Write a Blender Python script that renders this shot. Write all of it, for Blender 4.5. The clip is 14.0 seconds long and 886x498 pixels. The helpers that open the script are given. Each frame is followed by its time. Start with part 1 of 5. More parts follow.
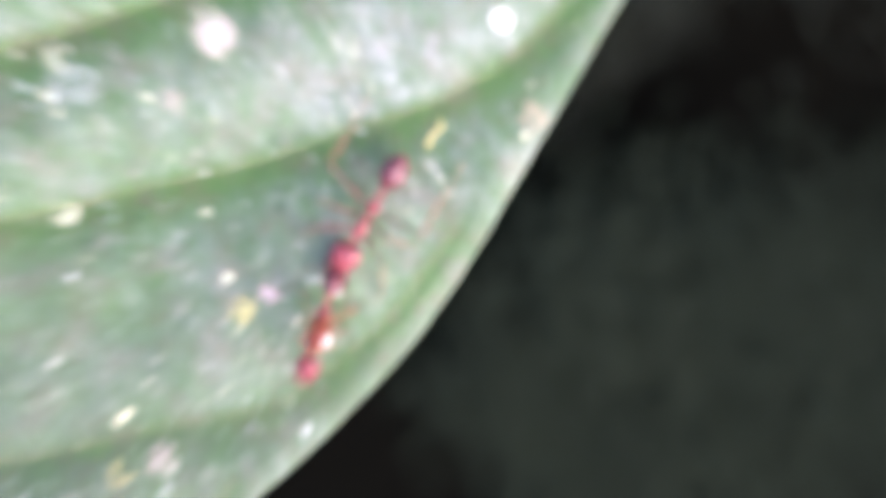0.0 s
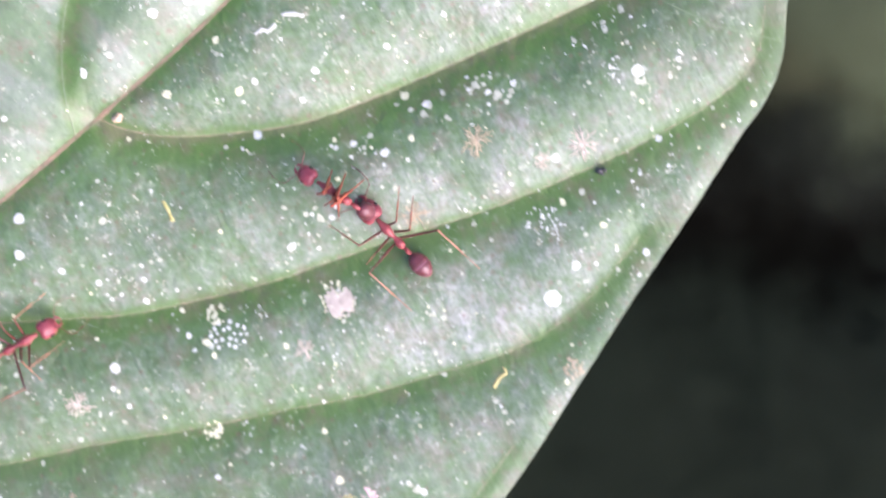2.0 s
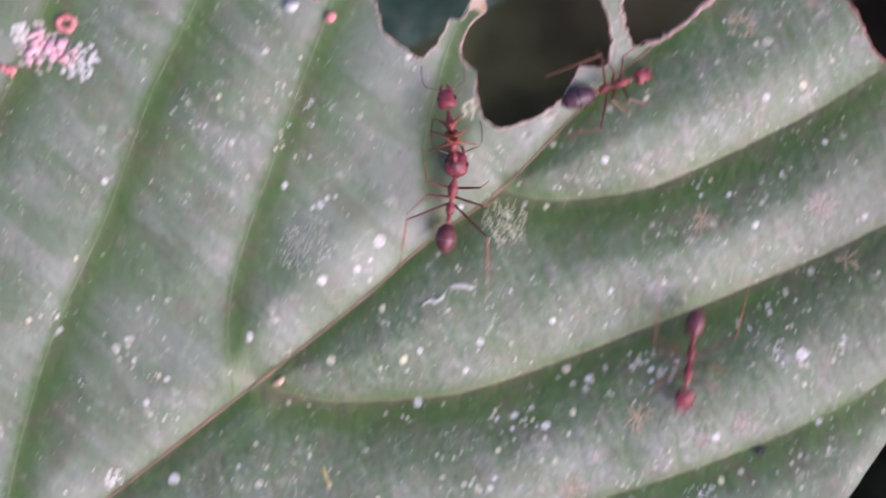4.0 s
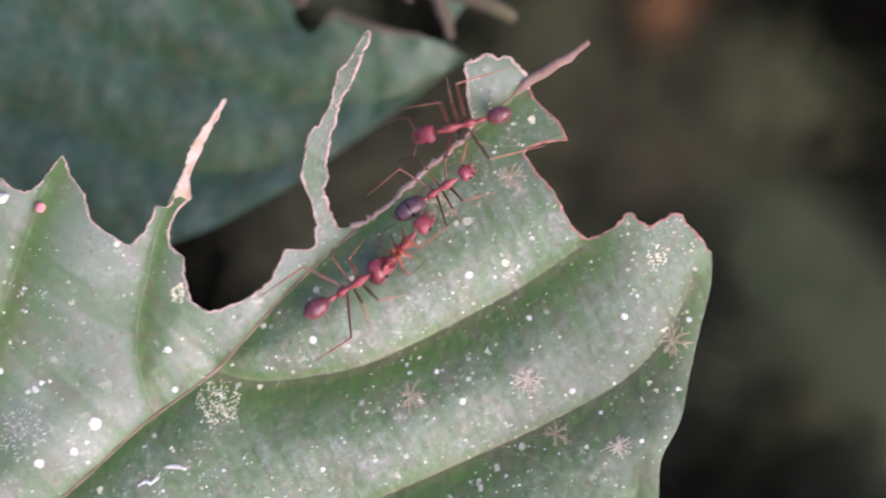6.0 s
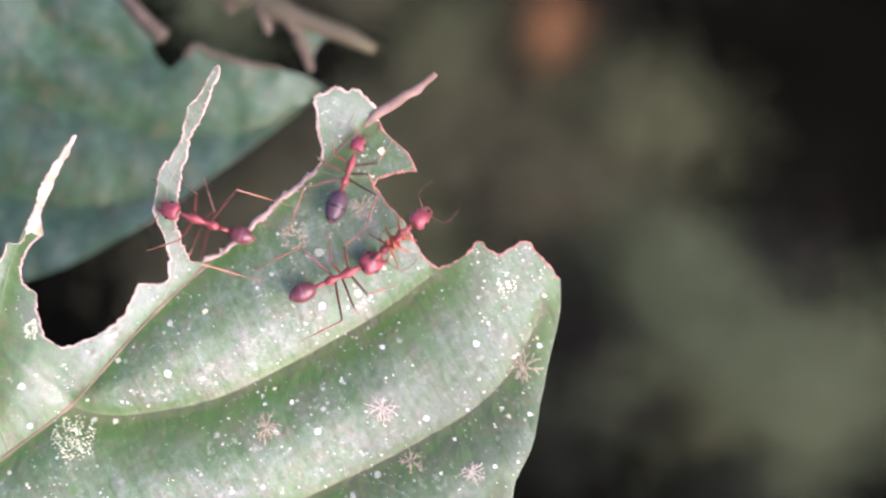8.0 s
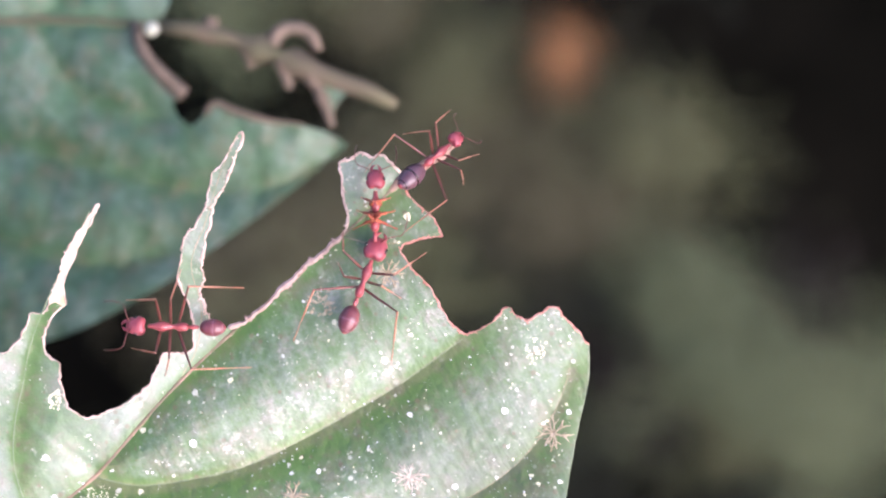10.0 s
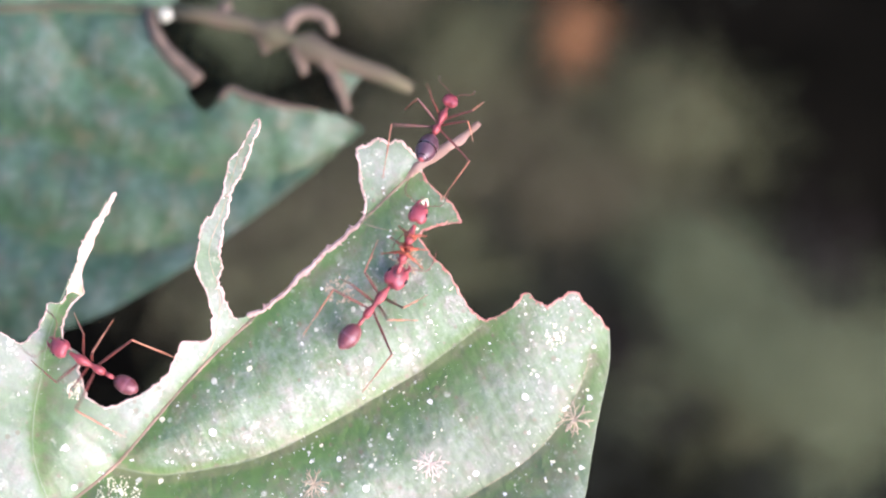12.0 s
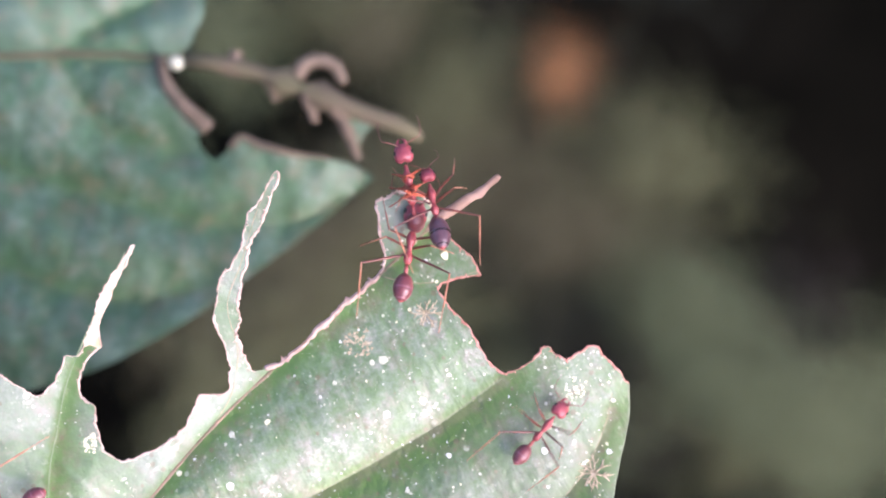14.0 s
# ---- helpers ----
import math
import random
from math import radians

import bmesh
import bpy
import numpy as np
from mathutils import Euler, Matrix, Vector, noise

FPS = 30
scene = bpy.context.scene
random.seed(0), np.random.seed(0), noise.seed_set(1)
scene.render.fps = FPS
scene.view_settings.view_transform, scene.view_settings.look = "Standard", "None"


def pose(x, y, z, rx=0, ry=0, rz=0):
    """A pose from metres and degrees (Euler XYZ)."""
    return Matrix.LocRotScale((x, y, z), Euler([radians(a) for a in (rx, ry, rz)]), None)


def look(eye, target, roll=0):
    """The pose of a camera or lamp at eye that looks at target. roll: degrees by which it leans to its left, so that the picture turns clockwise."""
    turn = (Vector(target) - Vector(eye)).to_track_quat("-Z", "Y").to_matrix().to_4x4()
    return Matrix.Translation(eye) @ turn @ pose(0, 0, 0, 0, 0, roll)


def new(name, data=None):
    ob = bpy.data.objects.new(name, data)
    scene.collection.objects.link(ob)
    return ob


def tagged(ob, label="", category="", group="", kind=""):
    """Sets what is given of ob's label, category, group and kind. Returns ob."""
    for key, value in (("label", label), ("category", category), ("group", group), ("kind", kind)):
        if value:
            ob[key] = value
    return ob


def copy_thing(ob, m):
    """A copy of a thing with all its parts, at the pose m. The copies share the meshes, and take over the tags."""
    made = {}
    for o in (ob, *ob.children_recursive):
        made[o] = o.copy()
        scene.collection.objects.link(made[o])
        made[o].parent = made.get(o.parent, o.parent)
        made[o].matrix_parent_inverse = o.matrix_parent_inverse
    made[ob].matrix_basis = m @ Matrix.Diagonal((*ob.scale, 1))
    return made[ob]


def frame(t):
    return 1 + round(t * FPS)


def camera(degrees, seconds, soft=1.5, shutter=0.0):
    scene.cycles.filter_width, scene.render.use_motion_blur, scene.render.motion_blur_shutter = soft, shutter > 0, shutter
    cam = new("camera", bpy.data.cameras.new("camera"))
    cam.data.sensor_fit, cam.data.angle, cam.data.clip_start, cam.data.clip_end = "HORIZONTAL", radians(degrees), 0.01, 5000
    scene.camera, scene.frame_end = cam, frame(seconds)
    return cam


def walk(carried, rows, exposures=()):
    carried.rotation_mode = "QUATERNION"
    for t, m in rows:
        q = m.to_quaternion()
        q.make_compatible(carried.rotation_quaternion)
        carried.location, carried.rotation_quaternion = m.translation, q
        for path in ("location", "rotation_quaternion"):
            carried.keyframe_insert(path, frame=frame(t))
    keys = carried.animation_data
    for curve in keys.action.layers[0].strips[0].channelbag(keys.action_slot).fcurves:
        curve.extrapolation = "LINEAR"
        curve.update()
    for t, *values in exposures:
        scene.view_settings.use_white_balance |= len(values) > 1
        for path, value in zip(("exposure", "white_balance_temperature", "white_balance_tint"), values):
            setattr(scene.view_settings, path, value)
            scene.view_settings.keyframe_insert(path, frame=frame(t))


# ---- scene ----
# The place: a bitten leaf of a shrub with weaver ants on it, another bitten leaf below, the forest floor far beneath.
# Plans are in millimetres in the leaf's own plane (x along the picture of the leaf, y towards its tip, z off its face).
MM = 0.001
LEAF = pose(0, 0, 0, 20, 0, 0)
cam = camera(28.0, 14.0, soft=2.1, shutter=0.75)
cam.data.dof.use_dof = True
cam.data.dof.focus_distance = 0.1375
cam.data.dof.aperture_fstop = 22
CAMERA_ROWS = [
    (0, -0.00079, -0.06575, 0.08633, 6.349, 6.782, -0.468),
    (0.1, 0.00042, -0.06605, 0.10824, 5.106, 6.236, -0.501),
    (0.2, -0.00350, -0.06795, 0.12501, 5.016, 4.397, -0.697),
    (0.5, -0.01364, -0.06887, 0.12804, 4.475, 0.796, -1.177),
    (1, -0.01437, -0.06911, 0.12603, 4.546, 1.591, -0.886),
    (1.5, -0.01348, -0.06764, 0.12512, 7.684, 1.402, -0.798),
    (2, -0.01766, -0.06056, 0.12681, 9.454, 0.121, -0.269),
    (2.5, -0.02015, -0.06005, 0.12679, 10.599, 0.679, 0.409),
    (3, -0.03061, -0.05872, 0.12673, 11.211, -0.289, 0.920),
    (3.4, -0.03869, -0.05270, 0.12717, 10.990, -2.080, 1.258),
    (3.5, -0.04071, -0.05120, 0.12728, 11.093, -2.302, 1.342),
    (3.6, -0.04010, -0.05090, 0.12760, 11.980, -2.280, 1.360),
    (4, -0.03397, -0.05026, 0.12908, 13.828, -1.598, 1.417),
    (4.2, -0.03179, -0.04933, 0.12899, 15.106, -1.286, 1.298),
    (6.3, -0.00219, -0.04951, 0.13213, 19.601, 1.798, 1.099),
    (6.5, -0.00222, -0.04967, 0.13196, 20.014, 1.389, 0.915),
    (7, -0.00086, -0.05179, 0.13124, 21.728, 1.367, 0.737),
    (7.5, 0.00001, -0.04855, 0.13343, 20.027, -0.008, -0.001),
    (8, 0.00050, -0.04981, 0.13357, 20.145, -0.996, -0.828),
    (8.5, 0.00209, -0.05112, 0.13253, 20.939, -0.486, -0.785),
    (9, 0.00122, -0.04892, 0.13293, 20.823, -0.591, -0.885),
    (11.5, -0.00196, -0.04508, 0.13349, 20.836, -0.338, -1.544),
    (12, -0.00132, -0.04512, 0.13284, 20.159, 0.007, -1.515),
    (12.5, 0.00000, -0.04607, 0.13165, 20.017, 0.483, -1.164),
    (13, -0.00180, -0.04448, 0.13226, 20.050, 0.068, -1.232),
    (13.5, -0.00343, -0.04376, 0.13291, 20.795, -0.374, -1.539),
    (14, -0.00441, -0.04348, 0.13295, 21.253, -0.650, -1.643),
]
EXPOSURES = [
    (0.0, 1.80, 5800, 28.7), (1.5, 1.74, 5800, 28.7), (2.0, 1.46, 5800, 29.7), (2.5, 1.10, 5800, 29.7), (3.0, 0.80, 5800, 32.7), (3.5, 0.54, 5840, 39), (4.2, 0.47, 5840, 40),
    (6.3, 0.97, 5950, 34.2), (7.0, 1.24, 5950, 34.7), (7.5, 1.38, 5950, 34.7), (9.0, 1.58, 5930, 33.7), (11.5, 1.76, 5870, 33.2), (14.0, 1.68, 5870, 33.2),
]
walk(cam, [(t, pose(x, y, z, rx, ry, rz)) for t, x, y, z, rx, ry, rz in CAMERA_ROWS], EXPOSURES)

# ---- light: bright hazy sky, a broad soft sun from beyond the leaf's free margin ----
SUN_WAY = (LEAF.to_3x3() @ Vector((0.62, -0.40, 0.68))).normalized()
sky_world = bpy.data.worlds.new("sky")
scene.world = sky_world
sky_world.use_nodes = True
sky = sky_world.node_tree.nodes.new("ShaderNodeTexSky")
sky.sky_type = "NISHITA"
sky.sun_disc = False
sky.sun_elevation = math.asin(SUN_WAY.z)
sky.sun_rotation = math.atan2(SUN_WAY.x, SUN_WAY.y)
sky.air_density, sky.dust_density, sky.ozone_density = 1.0, 4.0, 1.0
back = sky_world.node_tree.nodes["Background"]
back.inputs["Strength"].default_value = 0.15
sky_world.node_tree.links.new(sky.outputs[0], back.inputs["Color"])
sun_data = bpy.data.lights.new("sun", "SUN")
sun_data.energy, sun_data.angle, sun_data.color = 1.5, radians(56), (0.94, 0.97, 1.0)
sun = new("sun", sun_data)
sun.matrix_world = look(SUN_WAY * 5, (0, 0, 0))


# ---- materials ----
def shader(name, rough=0.5, spec=0.5, coat=0.0, sub=0.0):
    m = bpy.data.materials.new(name)
    m.use_nodes = True
    nt = m.node_tree
    b = nt.nodes["Principled BSDF"]
    b.inputs["Roughness"].default_value = rough
    b.inputs["Specular IOR Level"].default_value = spec
    b.inputs["Coat Weight"].default_value = coat
    if sub:
        b.inputs["Subsurface Weight"].default_value = sub
        b.inputs["Subsurface Radius"].default_value = (0.0006, 0.0003, 0.0002)
        b.inputs["Subsurface Scale"].default_value = 1.0
    coord = nt.nodes.new("ShaderNodeTexCoord")
    return m, nt, b, coord.outputs["Object"]


def cloud(nt, place, scale, detail=4.0, rough=0.55, stretch=None, turn=0.0):
    """A noise at that many cells a metre."""
    n = nt.nodes.new("ShaderNodeTexNoise")
    n.inputs["Scale"].default_value, n.inputs["Detail"].default_value, n.inputs["Roughness"].default_value = scale, detail, rough
    if stretch:
        mp = nt.nodes.new("ShaderNodeMapping")
        mp.inputs["Scale"].default_value = stretch
        mp.inputs["Rotation"].default_value = (0, 0, radians(turn))
        nt.links.new(place, mp.inputs["Vector"])
        place = mp.outputs["Vector"]
    nt.links.new(place, n.inputs["Vector"])
    return n.outputs["Fac"]


def steps(nt, fac, stops):
    r = nt.nodes.new("ShaderNodeValToRGB")
    el = r.color_ramp.elements
    while len(el) < len(stops):
        el.new(0.5)
    for e, (p, c) in zip(el, stops):
        e.position, e.color = p, (*c, 1)
    nt.links.new(fac, r.inputs["Fac"])
    return r.outputs["Color"]


def blend(nt, fac, a, b, kind="MIX"):
    x = nt.nodes.new("ShaderNodeMix")
    x.data_type, x.blend_type = "RGBA", kind
    if isinstance(fac, float):
        x.inputs[0].default_value = fac
    else:
        nt.links.new(fac, x.inputs[0])
    for v, k in ((a, 6), (b, 7)):
        if isinstance(v, tuple):
            x.inputs[k].default_value = (*v, 1)
        else:
            nt.links.new(v, x.inputs[k])
    return x.outputs[2]


def relief(nt, b, height, depth, strength=0.6, after=None):
    n = nt.nodes.new("ShaderNodeBump")
    n.inputs["Distance"].default_value, n.inputs["Strength"].default_value = depth, strength
    nt.links.new(height, n.inputs["Height"])
    if after:
        nt.links.new(after, n.inputs["Normal"])
    nt.links.new(n.outputs[0], b.inputs["Normal"])
    return n.outputs[0]


def ramp_value(nt, fac, lo, hi, a, b):
    r = nt.nodes.new("ShaderNodeMapRange")
    for k, v in zip(range(1, 5), (lo, hi, a, b)):
        r.inputs[k].default_value = v
    nt.links.new(fac, r.inputs[0])
    return r.outputs[0]


def math_node(nt, kind, a, b):
    n = nt.nodes.new("ShaderNodeMath")
    n.operation = kind
    for k, v in enumerate((a, b)):
        if isinstance(v, (int, float)):
            n.inputs[k].default_value = v
        else:
            nt.links.new(v, n.inputs[k])
    return n.outputs[0]


def streaks(nt, place, scale, turn, squash, detail=3.0):
    """A noise drawn out across a way that is turned so many degrees from x."""
    mp = nt.nodes.new("ShaderNodeMapping")
    mp.vector_type = "TEXTURE"
    mp.inputs["Rotation"].default_value = (0, 0, radians(turn))
    mp.inputs["Scale"].default_value = (1.0, squash, 1.0)
    nt.links.new(place, mp.inputs["Vector"])
    n = nt.nodes.new("ShaderNodeTexNoise")
    n.inputs["Scale"].default_value, n.inputs["Detail"].default_value, n.inputs["Roughness"].default_value = scale, detail, 0.55
    n.inputs["Distortion"].default_value = 0.35
    nt.links.new(mp.outputs["Vector"], n.inputs["Vector"])
    return n.outputs["Fac"]


def freckles(nt, place, scale, share, most):
    """Soft round dots: of the cells of that many a metre a share bears one, of up to that radius in cells."""
    v = nt.nodes.new("ShaderNodeTexVoronoi")
    v.inputs["Scale"].default_value = scale
    nt.links.new(place, v.inputs["Vector"])
    parts = nt.nodes.new("ShaderNodeSeparateColor")
    nt.links.new(v.outputs["Color"], parts.inputs[0])
    radius = ramp_value(nt, parts.outputs[0], 1.0 - share, 1.0, 0.0, most)
    inner = math_node(nt, "SUBTRACT", radius, v.outputs["Distance"])
    return ramp_value(nt, inner, 0.0, 0.07, 0.0, 1.0)


def leaf_skin(name, dark, light, film, film_share=0.55, dots=True, wax=0.65, turns=(27, 50), size=1.0):
    m, nt, b, at = shader(name, 0.5, 0.2 + 0.35 * wax, wax)
    b.inputs["Coat Roughness"].default_value = 0.44
    half = nt.nodes.new("ShaderNodeAttribute")
    half.attribute_name = "left_half"
    vein = nt.nodes.new("ShaderNodeAttribute")
    vein.attribute_name = "near_vein"
    # small cross veins run from one side vein to the next
    cross = nt.nodes.new("ShaderNodeMix")
    nt.links.new(half.outputs["Fac"], cross.inputs[0])
    nt.links.new(streaks(nt, at, 780 / size, turns[0], 7.0), cross.inputs[2])
    nt.links.new(streaks(nt, at, 270 / size, turns[1], 5.0, 2.0), cross.inputs[3])
    ribs = math_node(nt, "ADD", math_node(nt, "MULTIPLY", math_node(nt, "SUBTRACT", cross.outputs[0], 0.5), ramp_value(nt, half.outputs["Fac"], 0.0, 1.0, 1.0, 3.4)), 0.5)
    base = steps(nt, cloud(nt, at, 110, 5), [(0.32, dark), (0.68, light)])
    base = blend(nt, ramp_value(nt, cloud(nt, at, 900, 5, 0.65), 0.40, 0.70, 0.0, 0.55), base, tuple(c * 0.55 for c in dark))
    # beside the veins: cleaner yellow-green, plus painted shade of the trough's slope
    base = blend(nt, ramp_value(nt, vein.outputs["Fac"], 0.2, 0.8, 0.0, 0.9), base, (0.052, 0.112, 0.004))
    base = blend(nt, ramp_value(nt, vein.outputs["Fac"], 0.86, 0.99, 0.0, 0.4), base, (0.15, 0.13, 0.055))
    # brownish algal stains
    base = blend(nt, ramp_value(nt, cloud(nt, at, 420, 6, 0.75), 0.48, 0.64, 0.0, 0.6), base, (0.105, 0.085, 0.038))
    # a dusty film with painted sheen: patchy, streaked along cross veins, thin beside veins
    patches = ramp_value(nt, cloud(nt, at, 330, 6, 0.72), 0.36, 0.68, 0.15, 1.0)
    grain = ramp_value(nt, cloud(nt, at, 1700, 5, 0.75), 0.36, 0.66, 0.2, 1.0)
    # left of the midrib it lies evenly, as painted sheen
    even = nt.nodes.new("ShaderNodeMix")
    nt.links.new(ramp_value(nt, half.outputs["Fac"], 0.0, 1.0, 0.0, 0.7), even.inputs[0])
    nt.links.new(math_node(nt, "MULTIPLY", patches, grain), even.inputs[2])
    even.inputs[3].default_value = 0.42
    share = math_node(nt, "MULTIPLY", even.outputs[0], ramp_value(nt, ribs, 0.35, 0.65, 0.55, 1.25))
    share = math_node(nt, "MULTIPLY", share, film_share)
    share = math_node(nt, "MULTIPLY", share, ramp_value(nt, vein.outputs["Fac"], 0.1, 0.55, 1.0, 0.08))
    dust_light = nt.nodes.new("ShaderNodeAttribute")
    dust_light.attribute_name = "dust_light"
    share = math_node(nt, "MULTIPLY", share, dust_light.outputs["Fac"])
    # brownish stain, darkened as painted shade towards the base and near the tip's margin
    stain_shade = math_node(nt, "MULTIPLY", ramp_value(nt, dust_light.outputs["Fac"], 0.35, 0.95, 0.8, 0.0), ramp_value(nt, cloud(nt, at, 500, 6, 0.7), 0.35, 0.6, 0.3, 1.0))
    base = blend(nt, stain_shade, base, (0.046, 0.056, 0.024))
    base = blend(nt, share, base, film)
    if dots:
        where = ramp_value(nt, cloud(nt, at, 200, 5, 0.7), 0.44, 0.62, 0.0, 0.9)
        where = math_node(nt, "MULTIPLY", where, ramp_value(nt, vein.outputs["Fac"], 0.2, 0.6, 1.0, 0.25))
        base = blend(nt, math_node(nt, "MULTIPLY", ramp_value(nt, cloud(nt, at, 1150, 4, 0.7), 0.56, 0.66, 0.0, 0.55), where), base, (0.40, 0.415, 0.32))
        base = blend(nt, math_node(nt, "MULTIPLY", freckles(nt, at, 1300, 0.5, 0.34), 0.6), base, (0.105, 0.075, 0.032))
        base = blend(nt, math_node(nt, "MULTIPLY", freckles(nt, at, 1900, 0.45, 0.3), where), base, (0.46, 0.47, 0.36))
        base = blend(nt, math_node(nt, "MULTIPLY", freckles(nt, at, 820, 0.2, 0.26), where), base, (0.54, 0.55, 0.44))
    nt.links.new(base, b.inputs["Base Color"])
    nt.links.new(ramp_value(nt, cloud(nt, at, 700, 4), 0.3, 0.7, 0.40, 0.62), b.inputs["Roughness"])
    net = nt.nodes.new("ShaderNodeTexVoronoi")
    net.feature = "DISTANCE_TO_EDGE"
    net.inputs["Scale"].default_value = 640 / size
    nt.links.new(at, net.inputs["Vector"])
    n0 = relief(nt, b, ramp_value(nt, net.outputs["Distance"], 0.0, 0.22, 0.0, 1.0), 0.00007, 0.4)
    n1 = relief(nt, b, ribs, 0.0011 * size, 0.24, n0)
    n2 = relief(nt, b, cloud(nt, at, 1100 / size, 4, 0.6), 0.00016, 0.7, n1)
    relief(nt, b, cloud(nt, at, 4200, 3, 0.6), 0.00007, 0.7, n2)
    return m


def mottled(name, a, c, scale, rough=0.6, spec=0.4, bump=0.0, sub=0.0, coat=0.0):
    m, nt, b, at = shader(name, rough, spec, coat, sub)
    nt.links.new(steps(nt, cloud(nt, at, scale, 5, 0.6), [(0.3, a), (0.7, c)]), b.inputs["Base Color"])
    if bump:
        relief(nt, b, cloud(nt, at, scale * 2.3, 4, 0.65), bump, 0.7)
    return m


LEAF_SKIN = leaf_skin("leaf_skin", (0.034, 0.088, 0.010), (0.058, 0.130, 0.020), (0.385, 0.378, 0.378), 0.44, True, 0.74)
FAR_SKIN = leaf_skin("lower_leaf_skin", (0.020, 0.066, 0.021), (0.036, 0.100, 0.037), (0.18, 0.24, 0.205), 0.62, False, 0.3, (-18, 25), 2.2)
VEIN = mottled("vein_tan", (0.09, 0.13, 0.045), (0.31, 0.225, 0.15), 900, 0.55, 0.4, 0.00004)
VEIN_PALE = mottled("vein_pale_green", (0.10, 0.15, 0.07), (0.17, 0.20, 0.11), 500, 0.55, 0.4, 0.00004)
RIB = mottled("midrib_brown", (0.075, 0.065, 0.03), (0.24, 0.15, 0.10), 500, 0.6, 0.4, 0.00006)
RIM_PALE = mottled("bitten_edge_pale", (0.30, 0.20, 0.145), (0.54, 0.42, 0.34), 900, 0.8, 0.2, 0.00008)
RIM_RIB = mottled("bare_rib_edge", (0.22, 0.14, 0.105), (0.42, 0.31, 0.255), 1100, 0.8, 0.2, 0.00009)
RIM_RED = mottled("bitten_edge_red", (0.26, 0.09, 0.06), (0.5, 0.26, 0.2), 1500, 0.8, 0.2, 0.00008)
MARGIN = mottled("leaf_margin", (0.08, 0.12, 0.05), (0.20, 0.24, 0.14), 300, 0.5, 0.4)
STUB_BROWN = mottled("dried_vein", (0.085, 0.0663, 0.0442), (0.1445, 0.1122, 0.08075), 300, 0.8, 0.2, 0.0001)
STUB_GREEN = mottled("half_dried_midrib", (0.0936, 0.0684, 0.04896), (0.0756, 0.0792, 0.0396), 260, 0.8, 0.2, 0.0001)
STUB_PINK = mottled("dried_midrib", (0.16, 0.10, 0.07), (0.28, 0.19, 0.145), 500, 0.8, 0.2, 0.0001)
PRONG_TAN = mottled("dried_tip", (0.42, 0.29, 0.15), (0.60, 0.48, 0.38), 900, 0.7, 0.3, 0.00005)
SPOT_GREY = mottled("lichen_grey", (0.27, 0.285, 0.20), (0.43, 0.44, 0.34), 2500, 0.85, 0.2, 0.00003)
SPOT_WHITE = mottled("lichen_white", (0.3608, 0.3784, 0.3256), (0.616, 0.6248, 0.5544), 2500, 0.85, 0.2, 0.00003)
SPOT_CREAM = mottled("lichen_cream", (0.42, 0.42, 0.25), (0.66, 0.64, 0.45), 2500, 0.85, 0.2, 0.00003)
STAR_PALE = mottled("lichen_pale_buff", (0.27, 0.23, 0.17), (0.46, 0.41, 0.34), 2500, 0.85, 0.2, 0.00003)
STAR_BUFF = mottled("lichen_buff", (0.22, 0.18, 0.10), (0.42, 0.35, 0.24), 2500, 0.85, 0.2, 0.00003)
YELLOW = mottled("lichen_yellow", (0.36, 0.33, 0.10), (0.52, 0.46, 0.22), 2500, 0.8, 0.2, 0.00003)
PINK = mottled("scale_pink", (0.55, 0.28, 0.28), (0.78, 0.55, 0.55), 1800, 0.7, 0.3, 0.00005)
BLUSH = mottled("scale_blush", (0.32, 0.28, 0.22), (0.46, 0.41, 0.34), 1500, 0.8, 0.2, 0.00004)
PURPLE = mottled("ant_gaster_purple", (0.05, 0.022, 0.028), (0.10, 0.05, 0.058), 1200, 0.4, 0.5, 0.00002)
ROSE = mottled("scale_rose", (0.58, 0.16, 0.15), (0.70, 0.30, 0.28), 1800, 0.6, 0.4, 0.00004)
BLACK_BIT = mottled("black_crumb", (0.01, 0.01, 0.012), (0.03, 0.03, 0.03), 1800, 0.5, 0.5)
ANT_HEAD = mottled("ant_head_red", (0.1608, 0.02649, 0.03406), (0.2743, 0.05676, 0.06149), 700, 0.42, 0.45, 0.00006, 0.15)
ANT_BODY = mottled("ant_thorax_red", (0.1892, 0.03311, 0.03406), (0.3216, 0.07568, 0.07095), 700, 0.42, 0.45, 0.00006, 0.2)
ANT_GASTER = mottled("ant_gaster_maroon", (0.085, 0.020, 0.023), (0.15, 0.043, 0.043), 900, 0.36, 0.5, 0.00002, 0.1)
ANT_SEAM = mottled("ant_gaster_seam", (0.14, 0.055, 0.065), (0.22, 0.10, 0.11), 2000, 0.5, 0.4)
ANT_FEMUR = mottled("ant_femur_brown", (0.055, 0.016, 0.012), (0.13, 0.034, 0.023), 900, 0.4, 0.5, 0.0, 0.15)
ANT_LEG = mottled("ant_leg_amber", (0.20, 0.072, 0.04), (0.36, 0.17, 0.10), 900, 0.4, 0.5, 0.0, 0.25)
ANT_FOLD = mottled("ant_folded_leg_orange", (0.22, 0.045, 0.025), (0.34, 0.085, 0.042), 900, 0.45, 0.4, 0.0, 0.2)
ANT_DARK = mottled("ant_dark", (0.015, 0.008, 0.008), (0.03, 0.015, 0.012), 3000, 0.25, 0.5)
# soil and dim herbs: shade of the forest floor put into very dark colours
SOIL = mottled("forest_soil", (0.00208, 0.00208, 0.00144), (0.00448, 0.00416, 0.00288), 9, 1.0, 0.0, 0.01)
